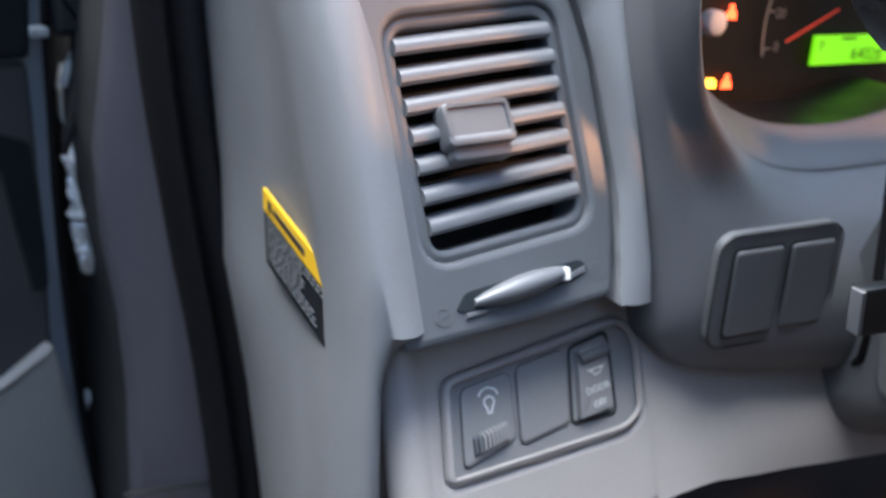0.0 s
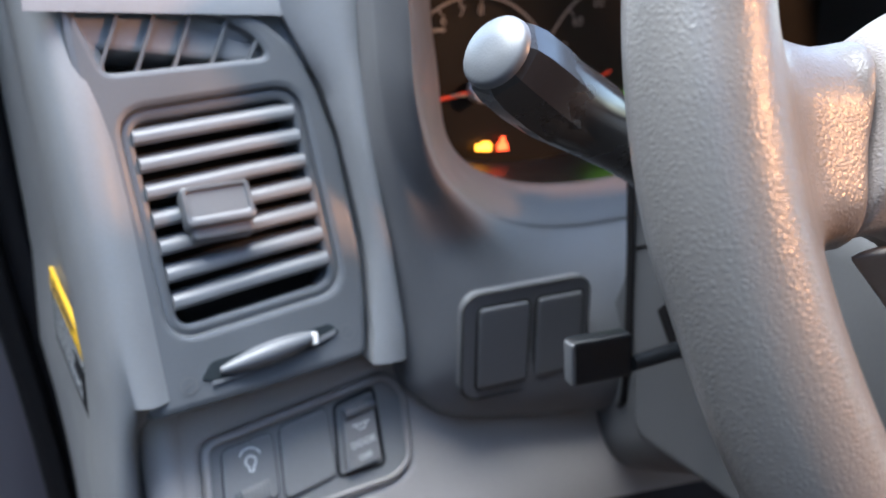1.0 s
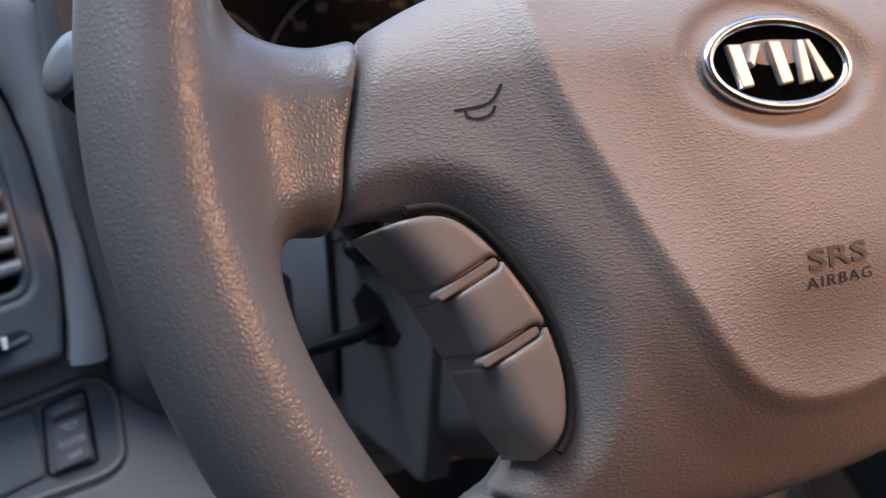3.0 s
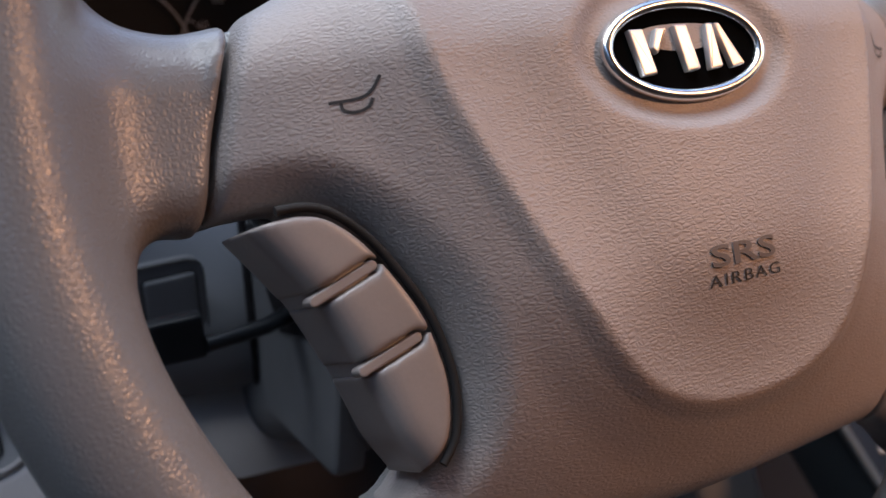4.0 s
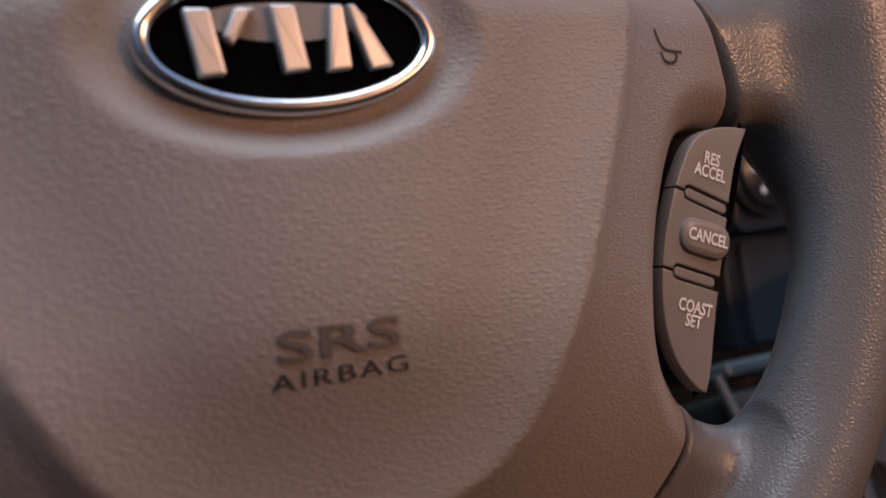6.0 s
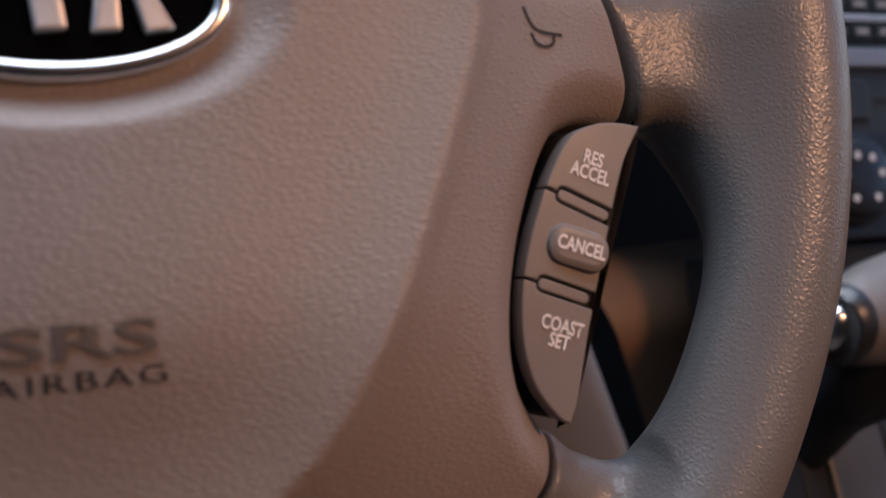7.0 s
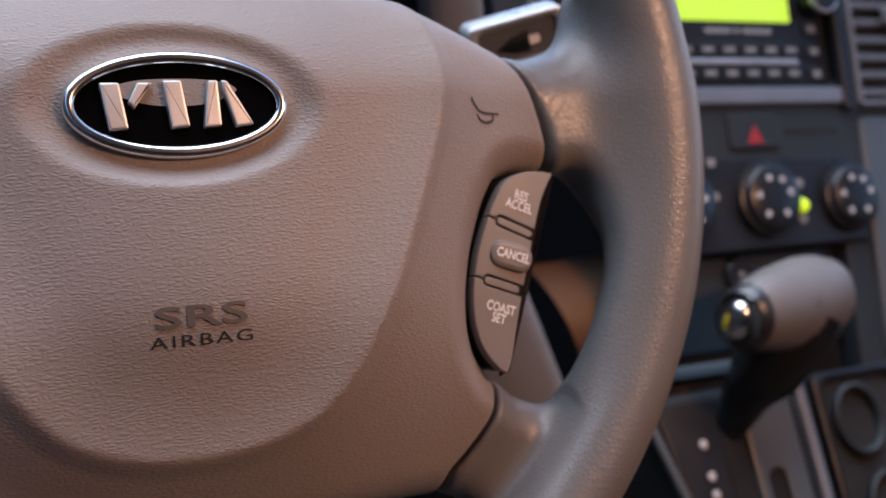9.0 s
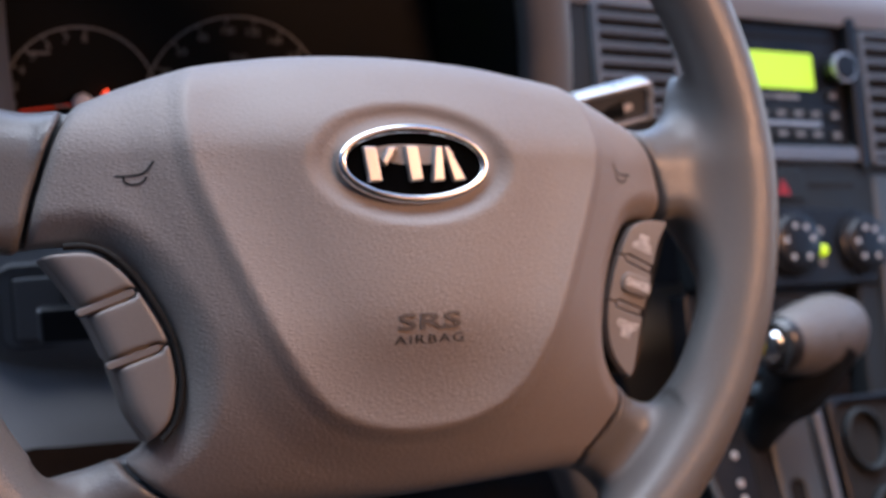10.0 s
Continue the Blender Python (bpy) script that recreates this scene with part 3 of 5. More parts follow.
def button_pod(side, label, words):
    poly = pod_r_poly if side > 0 else mirror(pod_l_poly)
    poly = poly if area(poly) > 0 else poly[::-1]
    if side < 0:
        poly = inset(poly, .0018)
    tilt = lambda x, y: 0.11 * (0.108 - abs(x)) * 0.5
    gap = .0019
    lines = []
    for a, b in GROOVES[side]:
        a, b = Vector((side * a[0], a[1])), Vector((side * b[0], b[1]))
        d = (b - a).normalized()
        n = Vector((-d.y, d.x))
        lines.append((a, b, d, n if n.y > 0 else -n, (b - a).length - .0058))
    flat = poly
    hp = .0008
    pu, pv, pn = np.arange(-.142, -.078, hp), np.arange(-.104, -.014, hp), np.arange(-.027, .003, hp)
    PU, PV = np.meshgrid(pu, pv, indexing="ij")
    flank = sd_poly(mirror(spline(POD_OUT_L, 6, closed=False) + [(.09, -.13), (-.05, -.13), (-.05, .05), (.137, .05)]), PU, PV) + .0013
    if side > 0:
        pod = link_mesh("button_pod", *plate(inset(poly, .0004), top=-.0040, depth=.024, bevel=.0008), GROOVE, wheel, label)
    else:
        over = pn[None, None, :] + .0034 + 0 * PU[:, :, None]
        F = smax(smax(flank[:, :, None] + .0016 + 0 * over, over, .0085), smax(sd_poly(poly, PU, PV)[:, :, None] + .0006 + 0 * over, np.maximum(over, -.025 - pn[None, None, :]), .001), .0004)
        pod = net_ob("button_pod", F, (pu[0], pv[0], pn[0]), hp, SWITCH, wheel, label)
    if side < 0:
        # black tube laid along the pod's edge to paint the shaded gap
        v, f = sweep([(-x, y, -.0026 + tilt(x, y)) for x, y in spline(POD_IN_L, 4, closed=False)[5:-2]], .0012, 8)
        link_mesh("seam", v, f, VOID, pod, "black tube painting the shaded gap round the pod", 60)
    for k in range(3):
        q = flat
        if k > 0:
            a, b, d, n, s1 = lines[k - 1]
            q = notch(q, a, d, -n, gap, s1)
        if k < 2:
            a, b, d, n, s1 = lines[k]
            q = notch(q, a, d, n, gap, s1)
        q = q if area(q) > 0 else q[::-1]
        if side > 0:
            plate_ob("button", q, BUTTON, pod, "", depth=.0045, bevel=.0004, top=-.0010, lift=tilt)
            continue
        over = pn[None, None, :] + .0010 - (tilt(PU, PV))[:, :, None]
        F = smax(smax(flank[:, :, None] + 0 * over, over, .0085), smax(sd_poly(q, PU, PV)[:, :, None] + 0 * over, np.maximum(over, -.024 - pn[None, None, :]), .0012), .0004)
        net_ob("button", F, (pu[0], pv[0], pn[0]), hp, BUTTON, pod)
    for a, b, d, n, s1 in lines:
        ring = []
        for c, a0 in ((a + d * (s1 - .0016), -90), (a + d * (.0042 if side > 0 else .0030), 90)):
            for j in range(7):
                t = radians(a0 + 180 * j / 6)
                ring.append(tuple(c + d * (.0013 * math.cos(t)) + n * (.0013 * math.sin(t))))
        ring = ring if area(ring) > 0 else ring[::-1]
        plate_ob("divider", ring, BUTTON, pod, "", depth=.004, bevel=.0004, top=-.0012 if side > 0 else -.0018, lift=tilt)
    for w in words:
        if w:
            body, x, y, size = w
            lettering("printed_word", body, size, INK, pod, Matrix.Translation((x, y, 0)) @ pose(0, 0, 0, 0, 0, -19), lambda px, py, X=x: -.0007 + tilt(X + px, 0), 0, .78, "", 0, .00011)
    return pod


button_pod(-1, "blank taupe three-button pod with slotted dividers", (None, None, None))
pod_r = button_pod(1, "taupe cruise-control pod with three white-lettered buttons", (("RES\nACCEL", .1122, -.0275, .0043), None, ("COAST\nSET", .1007, -.0634, .0043)))
plate_ob("cancel_pad", [tuple(Vector((.1070, -.0454)) + Matrix.Rotation(radians(-19), 2) @ Vector(p)) for p in rrect(-.0082, -.0046, .0076, .0046, .0042, 6)],
                   BUTTON, pod_r, "raised rounded cancel button", depth=.004, bevel=.0016, top=.0008)
lettering("printed_word", "CANCEL", .0042, INK, pod_r, Matrix.Translation((.1068, -.0452, 0)) @ pose(0, 0, 0, 0, 0, -19), lambda px, py: .0011, 0, .76, "", 0, .00012)

# ---------------------------------------------------------------- dashboard
VENT = axes((0, 0.206, 1.074), (1, 0, 0), (0, 0.456, 0.89))       # plane of the vent panel; local y runs up the slope


def vz(x, z):
    return (x, (z - 1.074) / 0.89)


def vy(z):
    return 0.206 + 0.512 * (z - 1.074)


dash = thing("dashboard", "moulded grey plastic dashboard with wrapped end and padded top", "dashboard")

def seal_x(z):
    return float(np.interp(z, [.60, .845, .925, .996, 1.055, 1.105, 1.30], [-.185, -.220, -.234, -.250, -.262, -.270, -.292]))


# wrapped end: from the vent panel's edge round the corner and back towards the pillar
rows = []
for i in range(25):
    z = 0.70 + (1.20 - 0.70) * i / 24
    yf = vy(z) - 0.004 if z > 1.03 else vy(1.03) - 0.004 - 0.22 * (1.03 - z)
    zt = max(0.0, z - 1.10)
    xe = -0.2500 - 0.10 * max(0, z - 1.03)
    prof = [(xe + 0.012, yf + 0.006), (xe + 0.004, yf + 0.001), (xe - 0.004, yf + 0.002), (xe - 0.0095, yf + 0.008), (xe - 0.0125, yf + 0.018), (xe - 0.0135, yf + 0.034),
            (xe - 0.011, yf + 0.055), (xe - 0.009, yf + 0.085), (max(xe - 0.012, seal_x(z) - .012), 0.335), (seal_x(z), 0.366)]
    drop = .028 * min(1, max(0, 1.032 - z) / .008)
    prof = [(x, y + drop * w) for (x, y), w in zip(prof, (1, 1, .3, 0, 0, 0, 0, 0, 0, 0))]
    prof = spline(prof, 4, closed=False)
    rows.append([(x, y + 2.2 * zt * zt, z) for x, y in prof])
for lift_ in range(1, 7):      # rolls over into the top
    a = radians(15 * lift_)
    rows.append([(x + 0.05 * (1 - math.cos(a)), y + 0.06 * (1 - math.cos(a)) * 1.0, 1.20 + 0.03 * math.sin(a)) for x, y, z in rows[24]])
v, f = loft(rows)
link_mesh("end_cap", v, f, GREY, dash, "grey wrapped dashboard end", 60)

# padded top: low beside the vents, raised to a hood over the instruments
TOP_L = [(.2485, 1.160), (.2510, 1.1670), (.2560, 1.1745), (.2655, 1.1815), (.286, 1.188), (.36, 1.196), (.5, 1.205), (.75, 1.18), (1.0, 1.15)]
TOP_H = [(.275, 1.236), (.225, 1.246), (.203, 1.250), (.199, 1.258), (.212, 1.266), (.27, 1.272), (.40, 1.250), (.75, 1.18), (1.0, 1.15)]
TOP_R = [(.326, 1.196), (.327, 1.208), (.332, 1.220), (.346, 1.229), (.37, 1.235), (.42, 1.233), (.55, 1.212), (.75, 1.18), (1.0, 1.15)]
rows = []
for x in [-.276, -.262, -.24, -.21, -.19, -.175, -.164, -.160, -.157, -.154, -.151, -.148, -.145, -.12, -.10, 0, .10, .150, .165, .180, .195, .21, .24, .3, .45, .6, .8, 1.0]:
    h = step(np.array(x), -.160, -.146).item()
    r = step(np.array(x), .170, .225).item()
    rows.append([(x, (a[0] * (1 - h) + b[0] * h) * (1 - r) + c[0] * r, (a[1] * (1 - h) + b[1] * h) * (1 - r) + c[1] * r) for a, b, c in zip(TOP_L, TOP_H, TOP_R)])
v, f = loft(rows)
top_pad = link_mesh("top_pad", v, f, LIT_TOP, dash, "grey grained dashboard top, painted paler for windscreen light", 60)

# filling between vent panel, strip and instrument surround
STRIP_Z = [1.030, 1.036, 1.047, 1.058, 1.076, 1.10, 1.115, 1.135, 1.150, 1.170, 1.205]
STRIP_IN = [-.163, -.1615, -.1598, -.1592, -.1582, -.1608, -.1630, -.1688, -.1765, -.186, -.200]
GROOVE_X = [-.1450, -.1452, -.1458, -.1470, -.1490, -.1525, -.1546, -.1550, -.1548, -.1535, -.150]
GROOVE_Y = [.1862, .1870, .1895, .193, .199, .2075, .2135, .2232, .231, .240, .262]
rows = []
for z in np.linspace(1.0355, 1.172, 36):
    xa, xb, yb = (float(np.interp(z, STRIP_Z, c)) for c in (STRIP_IN, GROOVE_X, GROOVE_Y))
    a, b = Vector((xa + .0012, vy(z), z)), Vector((xb, yb, z))
    out = Vector((-(a.y - b.y), -(b.x - a.x), 0)).normalized()
    row = [a + Vector((.0003, .012, 0)), a + Vector((0, .003, 0)), a - Vector((0, .0015, 0)), a.lerp(b, .08) + out * .0016, a.lerp(b, .4) + out * .0028, a.lerp(b, .8) + out * .0022, a.lerp(b, .95) + out * .0010, b + Vector((.0004, .0006, 0)), b + Vector((.0010, .004, 0)), b + Vector((.0012, .02, 0))]
    rows.append([tuple(p) for p in row])
low = [tuple(Vector(p) + Vector((0, .012, -.0012))) for p in rows[0]]
for dy, z in ((.004, 1.1765), (.013, 1.1830), (.034, 1.1890), (.10, 1.1965)):
    rows.append([(x - .0006 * k, y + dy, z) for k, (x, y, _) in enumerate(rows[35])])
v, f = loft([low] + rows)
link_mesh("side_strip", v, f, MID, dash, "grey curved strip beside the vent panel", 50)
plate_ob("brow_panel", rounded([vz(*p) for p in [(-.262, 1.150), (-.15, 1.140), (-.165, 1.170), (-.270, 1.170)]], .004), GREY, dash, "", VENT, depth=.03, bevel=.002, top=-.0045)

# driver's vent panel with two openings
panel = [(-.2485, 1.0275), (-.205, 1.0325), (-.1625, 1.0385), (-.1595, 1.058), (-.1585, 1.076), (-.1632, 1.115), (-.1690, 1.135), (-.1770, 1.1500), (-.190, 1.160), (-.208, 1.1670), (-.232, 1.171),
         (-.2640, 1.171), (-.2630, 1.150), (-.2585, 1.119), (-.2555, 1.084), (-.2525, 1.048)]
grille = [(-.2335, 1.0565), (-.1735, 1.0660), (-.1812, 1.1310), (-.2425, 1.1235)]
quarter = [(-.2500, 1.1400), (-.1880, 1.1455), (-.1930, 1.1525), (-.204, 1.1585), (-.222, 1.1620), (-.2590, 1.1610)]
gr_hole = rounded([vz(*p) for p in grille], .006, 5)
qt_hole = rounded([vz(*p) for p in quarter], .0035, 4)
vent = thing("air_vent_panel", "slate grey dashboard air vent with horizontal louvres and thumbwheel", "air vent")
bez = rounded([vz(*p) for p in panel], .004, 4)
plate_ob("bezel", bez, GREY_D, vent, "slate grey vent surround", VENT, holes=[inset(gr_hole, -.0045), qt_hole], depth=.022, bevel=.0026, top=.0)
plate_ob("inner_lip", inset(gr_hole, -.0052), GREY_D, vent, "", VENT, holes=[gr_hole], depth=.02, bevel=.0022, top=-.0022)
# black sheets paint the shade deep in both vent openings
plate_ob("duct", inset(gr_hole, -.004), VOID, vent, "black sheet for the unlit depth of the duct", VENT, depth=.004, bevel=.0005, top=-.017)
plate_ob("duct", inset(qt_hole, -.004), VOID, vent, "black sheet for the unlit depth of the duct", VENT, depth=.004, bevel=.0005, top=-.026)

# louvres: seven satin slats, each a drooping aerofoil across the opening
for k in range(7):
    t = (k + 0.5) / 7
    zl, zr = 1.1235 + (1.0605 - 1.1235) * (k + .42) / 6.95, 1.1310 + (1.0705 - 1.1310) * (k + .42) / 6.95
    xl, xr = -.2425 + .009 * t - .0008, -.1812 + .0077 * t + .0010
    prof = [(.0006, -.0150), (.0030, -.0120), (.0031, -.0080), (.0022, -.0035), (.0008, -.0004), (-.0010, .0008), (-.0026, .0006), (-.0035, -.0006), (-.0033, -.0018), (-.0022, -.0035), (-.0010, -.008)]
    rows = []
    for x, z, sc in ((xl, zl, 1), (xl + .02, zl + (zr - zl) * .33, 1), (xl + .04, zl + (zr - zl) * .66, 1), (xr, zr, 1)):
        bx, by = vz(x, z)
        rows.append([(bx, by + p * 1.22, q - .0010) for p, q in prof])
    v, f = loft(rows, closed=True, caps=True)
    link_mesh("louvre", v, f, SLAT, vent, "", 40, VENT)

# slider tab on the middle louvre
tab = axes(VENT @ Vector((*vz(-.2160, 1.0955), .0058)), (1, 0.0, 0.10), (0, .62, .78))
plate_ob("slider_tab", rrect(-.0132, -.0082, .0132, .0075, .0022), SLAT, vent, "grey slider tab with ribbed inset", tab, holes=[rrect(-.0108, -.0042, .0108, .0050, .001)], depth=.008, bevel=.0014)
plate_ob("tab_inset", rrect(-.0112, -.0046, .0112, .0054, .001), GREY_D, vent, "", tab, depth=.003, bevel=.0003, top=-.0009)
plate_ob("tab_lip", rrect(-.0118, -.0125, .0118, -.0070, .002), SLAT, vent, "", tab, depth=.007, bevel=.0016, top=-.0028)

# slanted fins of the upper outlet
for k in range(5):
    x0 = -.2525 + .0135 * k
    a, b = Vector(vz(x0, 1.1395)), Vector(vz(x0 + .0115, 1.1640 - max(0, k - 2) * .003))
    d = (b - a).normalized()
    n = Vector((-d.y, d.x))
    v, f = loft([[(*(p + n * .0007), -.001), (*(p - n * .0007), -.001), (*(p - n * .0007 + n * -.002), -.022), (*(p + n * .0007 + n * -.002), -.022)] for p in (a, b)], closed=True, caps=True)
    link_mesh("fin", v, f, GREY_D, vent, "", 30, VENT)

# thumbwheel in its slot, with two pressed marks
slot = [(-.2290, 1.0383), (-.2245, 1.0440), (-.1765, 1.0513), (-.1725, 1.0480), (-.1790, 1.0445), (-.2240, 1.0376)]
# raised dark plate paints the shade of a shallow slot in the grey
plate_ob("thumbwheel_slot_shade", rounded([vz(*p) for p in slot], .002), CONS, vent, "dark plate painting the slot's shade", VENT, depth=.002, bevel=.0003, top=.0005)
wrows = []
for i in range(15):
    t = i / 14
    x = -.2215 + .0385 * t
    h = .0056 * math.sin(math.pi * min(1, t * .82 + .06)) ** .8 + .0003
    cx, cy = vz(x, 1.0405 + .0070 * t)
    wrows.append([(cx, cy + h * math.cos(a) * .75, .0005 + h * .9 * math.sin(a)) for a in [math.pi * j / 8 for j in range(9)]])
v, f = loft(wrows, caps=True)
link_mesh("thumbwheel", v, f, SLAT, vent, "satin grey thumbwheel", 50, VENT)
cx, cy = vz(-.1845, 1.0470)
plate_ob("thumbwheel_mark", rrect(cx - .0009, cy - .0026, cx + .0011, cy + .0022, .0006), INK, vent, "white indicator mark", VENT, depth=.004, bevel=.0003, top=.0040)
cx, cy = vz(-.226, 1.0383)
# satin slivers painted as highlights along the slot's edges
plate_ob("slot_highlight", [tuple(vz(*p)) for p in [(-.2250, 1.0360), (-.2110, 1.0382), (-.2110, 1.0390), (-.2250, 1.0375)]], SLAT, vent, "", VENT, depth=.002, bevel=.0003, top=.0010)
plate_ob("slot_highlight", [tuple(vz(*p)) for p in [(-.1850, 1.0440), (-.1745, 1.0470), (-.1745, 1.0490), (-.1830, 1.0465)]], SLAT, vent, "", VENT, depth=.002, bevel=.0003, top=.0010)
for x, z in ((-.2335, 1.0372), (-.1695, 1.0475)):
    c = Vector(vz(x, z))
    circ = [tuple(c + Vector((.0030 * math.cos(2 * math.pi * i / 20), .0030 * math.sin(2 * math.pi * i / 20)))) for i in range(21)]
    v, f = strokes([circ, [tuple(c + Vector((-.0018, -.001))), tuple(c + Vector((.0018, .001)))]], .0006, .0003)
    link_mesh("pressed_mark", v, f, SHROUD, vent, "", 0, VENT)

# ---------------------------------------------------------------- knee panel with the switch group
KNEE_F = axes((0, 0.1945, 1.011), (1, 0, 0.0), (0, 0.497, 0.868))      # plane of the switch group


def kz(x, z):
    return (x, (z - 1.011) / 0.868)


knee = thing("knee_panel", "warm grey lower dashboard panel under the vent", "dashboard panel")
sw_hole = rounded([kz(*p) for p in [(-.2270, 1.0085), (-.1470, 1.0225), (-.1390, 1.0150), (-.1400, .9890), (-.1490, .9835), (-.2290, .9755)]], .0055, 5)
body = [(-.2400, 1.0300), (-.14, 1.045), (-.12, 1.040), (-.05, 1.02), (.07, 1.01), (.075, .958), (.0, .962), (-.07, .9640), (-.11, .9630), (-.135, .9595), (-.16, .9510), (-.20, .930), (-.2400, .905)]
outer = rounded([kz(*p) for p in body], .008)
v, f = plate(outer, holes=[sw_hole], depth=.012, bevel=.003)
link_mesh("panel", v, f, KNEE, knee, "warm grey grained knee panel", 35, KNEE_F)
# the panel swells forward to meet the underside of the instrument surround
rows = []
for x in np.linspace(-.1385, .074, 44):
    yt, zt = (float(np.interp(x, [-.1395, -.118, -.0545, .075], q)) for q in ([.182, .177, .170, .168], [1.0150, 1.0030, .9985, .996]))
    zb = float(np.interp(x, [-.16, -.135, -.11, -.07, 0, .07], [.9515, .9590, .9625, .9625, .9600, .9560]))
    swell = step(np.array(x), -.140, -.088).item()
    off = swell * 0.5 * max(0, .1945 + .5726 * (zt - 1.011) - yt - .0035)
    rows.append([(x, yt + .02, zt + .006), (x, yt + .010, zt + .004)] + [(x, .1945 + .5726 * (z - 1.011) - off * (1 - .45 * q * q) - .0006 - .002 * swell * math.sin(math.pi * q), z) for q, z in ((q, zt + .001 + (zb - zt - .001) * q) for q in np.linspace(0, 1, 9))] + [(x, .1945 + .5726 * (zb - 1.011) + .006, zb - .002)])
v, f = loft(rows)
link_mesh("panel_swell", v, f, KNEE, knee, "", 60)
rows = []
for z in (1.012, 1.006, .99, .97, .94, .91, .88, .84, .78, .70, .60):
    xr = .248 + (1.02 - z) * .56
    rows.append([(xr - .075, .225, z + .012), (xr - .070, .205, z + .008), (xr - .055, .196, z), (xr - .012, .197, z), (xr - .003, .199, z), (xr, .204, z), (xr + .001, .23, z)])
v, f = loft(rows)
link_mesh("column_flank", v, f, FLANK, knee, "grey trim beside the steering column", 50)
# rounded outer edge and the return that runs down towards the floor
v, f = sweep([KNEE_F @ Vector((*kz(-.2385, z), -.0082)) for z in (.88, .91, .94, .97, 1.0, 1.022)], .0092, 16)
link_mesh("rounded_edge", v, f, KNEE, knee, "rounded pale grey panel edge", 60)

switches = thing("switch_panel", "dark grey switch panel with dimmer, blank and door-lamp switch", "switch panel")
plate_ob("surround", inset(sw_hole, .0006), SWITCH, switches, "dark grey switch surround", KNEE_F, depth=.006, bevel=.0015, top=-.0020)
v, f = loft([[(*p, z) for p in inset(sw_hole, o)] for o, z in ((-.0030, .0002), (-.0024, .0014), (-.0012, .0014), (-.0003, .0002), (.0002, -.002))], closed=True)
link_mesh("rim_bead", v, f, KNEE, switches, "raised bead round the switches", 60, KNEE_F)
CELLS = ([(-.2190, 1.0045), (-.1985, 1.0080), (-.1985, .9870), (-.2205, .9805)], [(-.1950, 1.0090), (-.1745, 1.0130), (-.1740, .9895), (-.1960, .9850)],
         [(-.1710, 1.0135), (-.1525, 1.0175), (-.1520, .9900), (-.1730, .9885)])
for k, c in enumerate(CELLS):
    q = rounded([kz(*p) for p in c], .0028)
    v, f = loft([[(*p, z) for p in inset(q, o)] for o, z in ((-.0010, -.0018), (-.0002, -.0012), (.0006, -.0016))], closed=True)
    link_mesh("cell_border", v, f, GROOVE, switches, "", 60, KNEE_F)
    plate_ob("switch_cell", inset(q, .0004), SWITCH, switches, "", KNEE_F, depth=.004, bevel=.0012, top=-.0006 if k < 2 else -.0022)
# dimmer: bulb symbol and knurled wheel
cx, cy = kz(-.2085, 1.0005)
arc = [(cx + .0042 * math.cos(radians(a)), cy + .0008 + .0036 * math.sin(radians(a))) for a in range(15, 166, 10)]
bulb = [(cx + .0021 * math.cos(radians(a)), cy - .0008 + .0021 * math.sin(radians(a))) for a in range(-60, 241, 15)]
v, f = strokes([arc, bulb, [(cx - .0010, cy - .0026), (cx - .0008, cy - .0046)], [(cx + .0010, cy - .0026), (cx + .0008, cy - .0046)], [(cx - .0009, cy - .0045), (cx + .0009, cy - .0045)]], .00075, -.0002)
link_mesh("bulb_symbol", v, f, INK, switches, "white lamp-dimmer symbol", 0, KNEE_F)
for k in range(9):
    x = -.2160 + .00165 * k
    c = Vector(kz(x, .9868 + (x + .2160) * .22))
    hgt = .0022 * math.sin(math.pi * (k + .6) / 9.2) ** .6
    v, f = loft([[(c.x - .0006, c.y + s * .0042, z) for s, z in ((-1, -.001), (-.6, hgt * .8), (0, hgt), (.6, hgt * .8), (1, -.001))],
                 [(c.x + .0006, c.y + s * .0042 + .0002, z) for s, z in ((-1, -.001), (-.6, hgt * .8), (0, hgt), (.6, hgt * .8), (1, -.001))]], caps=True)
    link_mesh("dimmer_rib", v, f, SWITCH if k > 1 else SLAT, switches, "", 30, KNEE_F)
# door-lamp rocker: pale roller at its head, words below
q = rounded([kz(*p) for p in [(-.1685, 1.0120), (-.1545, 1.0150), (-.1545, .9925), (-.1700, .9895)]], .0012)
plate_ob("rocker", q, SWITCH, switches, "grey rocker with white words", KNEE_F, depth=.004, bevel=.0008, top=.0012)
a, b = Vector((*kz(-.1682, 1.0092), .0012)), Vector((*kz(-.1547, 1.0120), .0012))
v, f = sweep([a, a.lerp(b, .5), b], [.0021, .0022, .0021], 14)
link_mesh("rocker_roller", v, f, SLAT, switches, "pale satin rocker head", 60, KNEE_F)
turn = pose(0, 0, 0, 0, 0, 11)
for word, x, z, size in (("DOOR", -.1616, .9992, .0038), ("OFF", -.1614, .9942, .0036)):
    lettering("printed_word", word, size, INK, switches, KNEE_F @ Matrix.Translation((*kz(x, z), .0018)) @ turn)
cx, cy = kz(-.1616, 1.0045)
rays = [[(cx - .0040, cy + .0008), (cx + .0040, cy + .0022)], [(cx - .0026, cy + .0010), (cx - .0012, cy - .0008), (cx + .0014, cy - .0004), (cx + .0026, cy + .0018)]]
v, f = strokes(rays, .0005, .0018)
link_mesh("lamp_symbol", v, f, INK, switches, "white ceiling-lamp symbol", 0, KNEE_F)

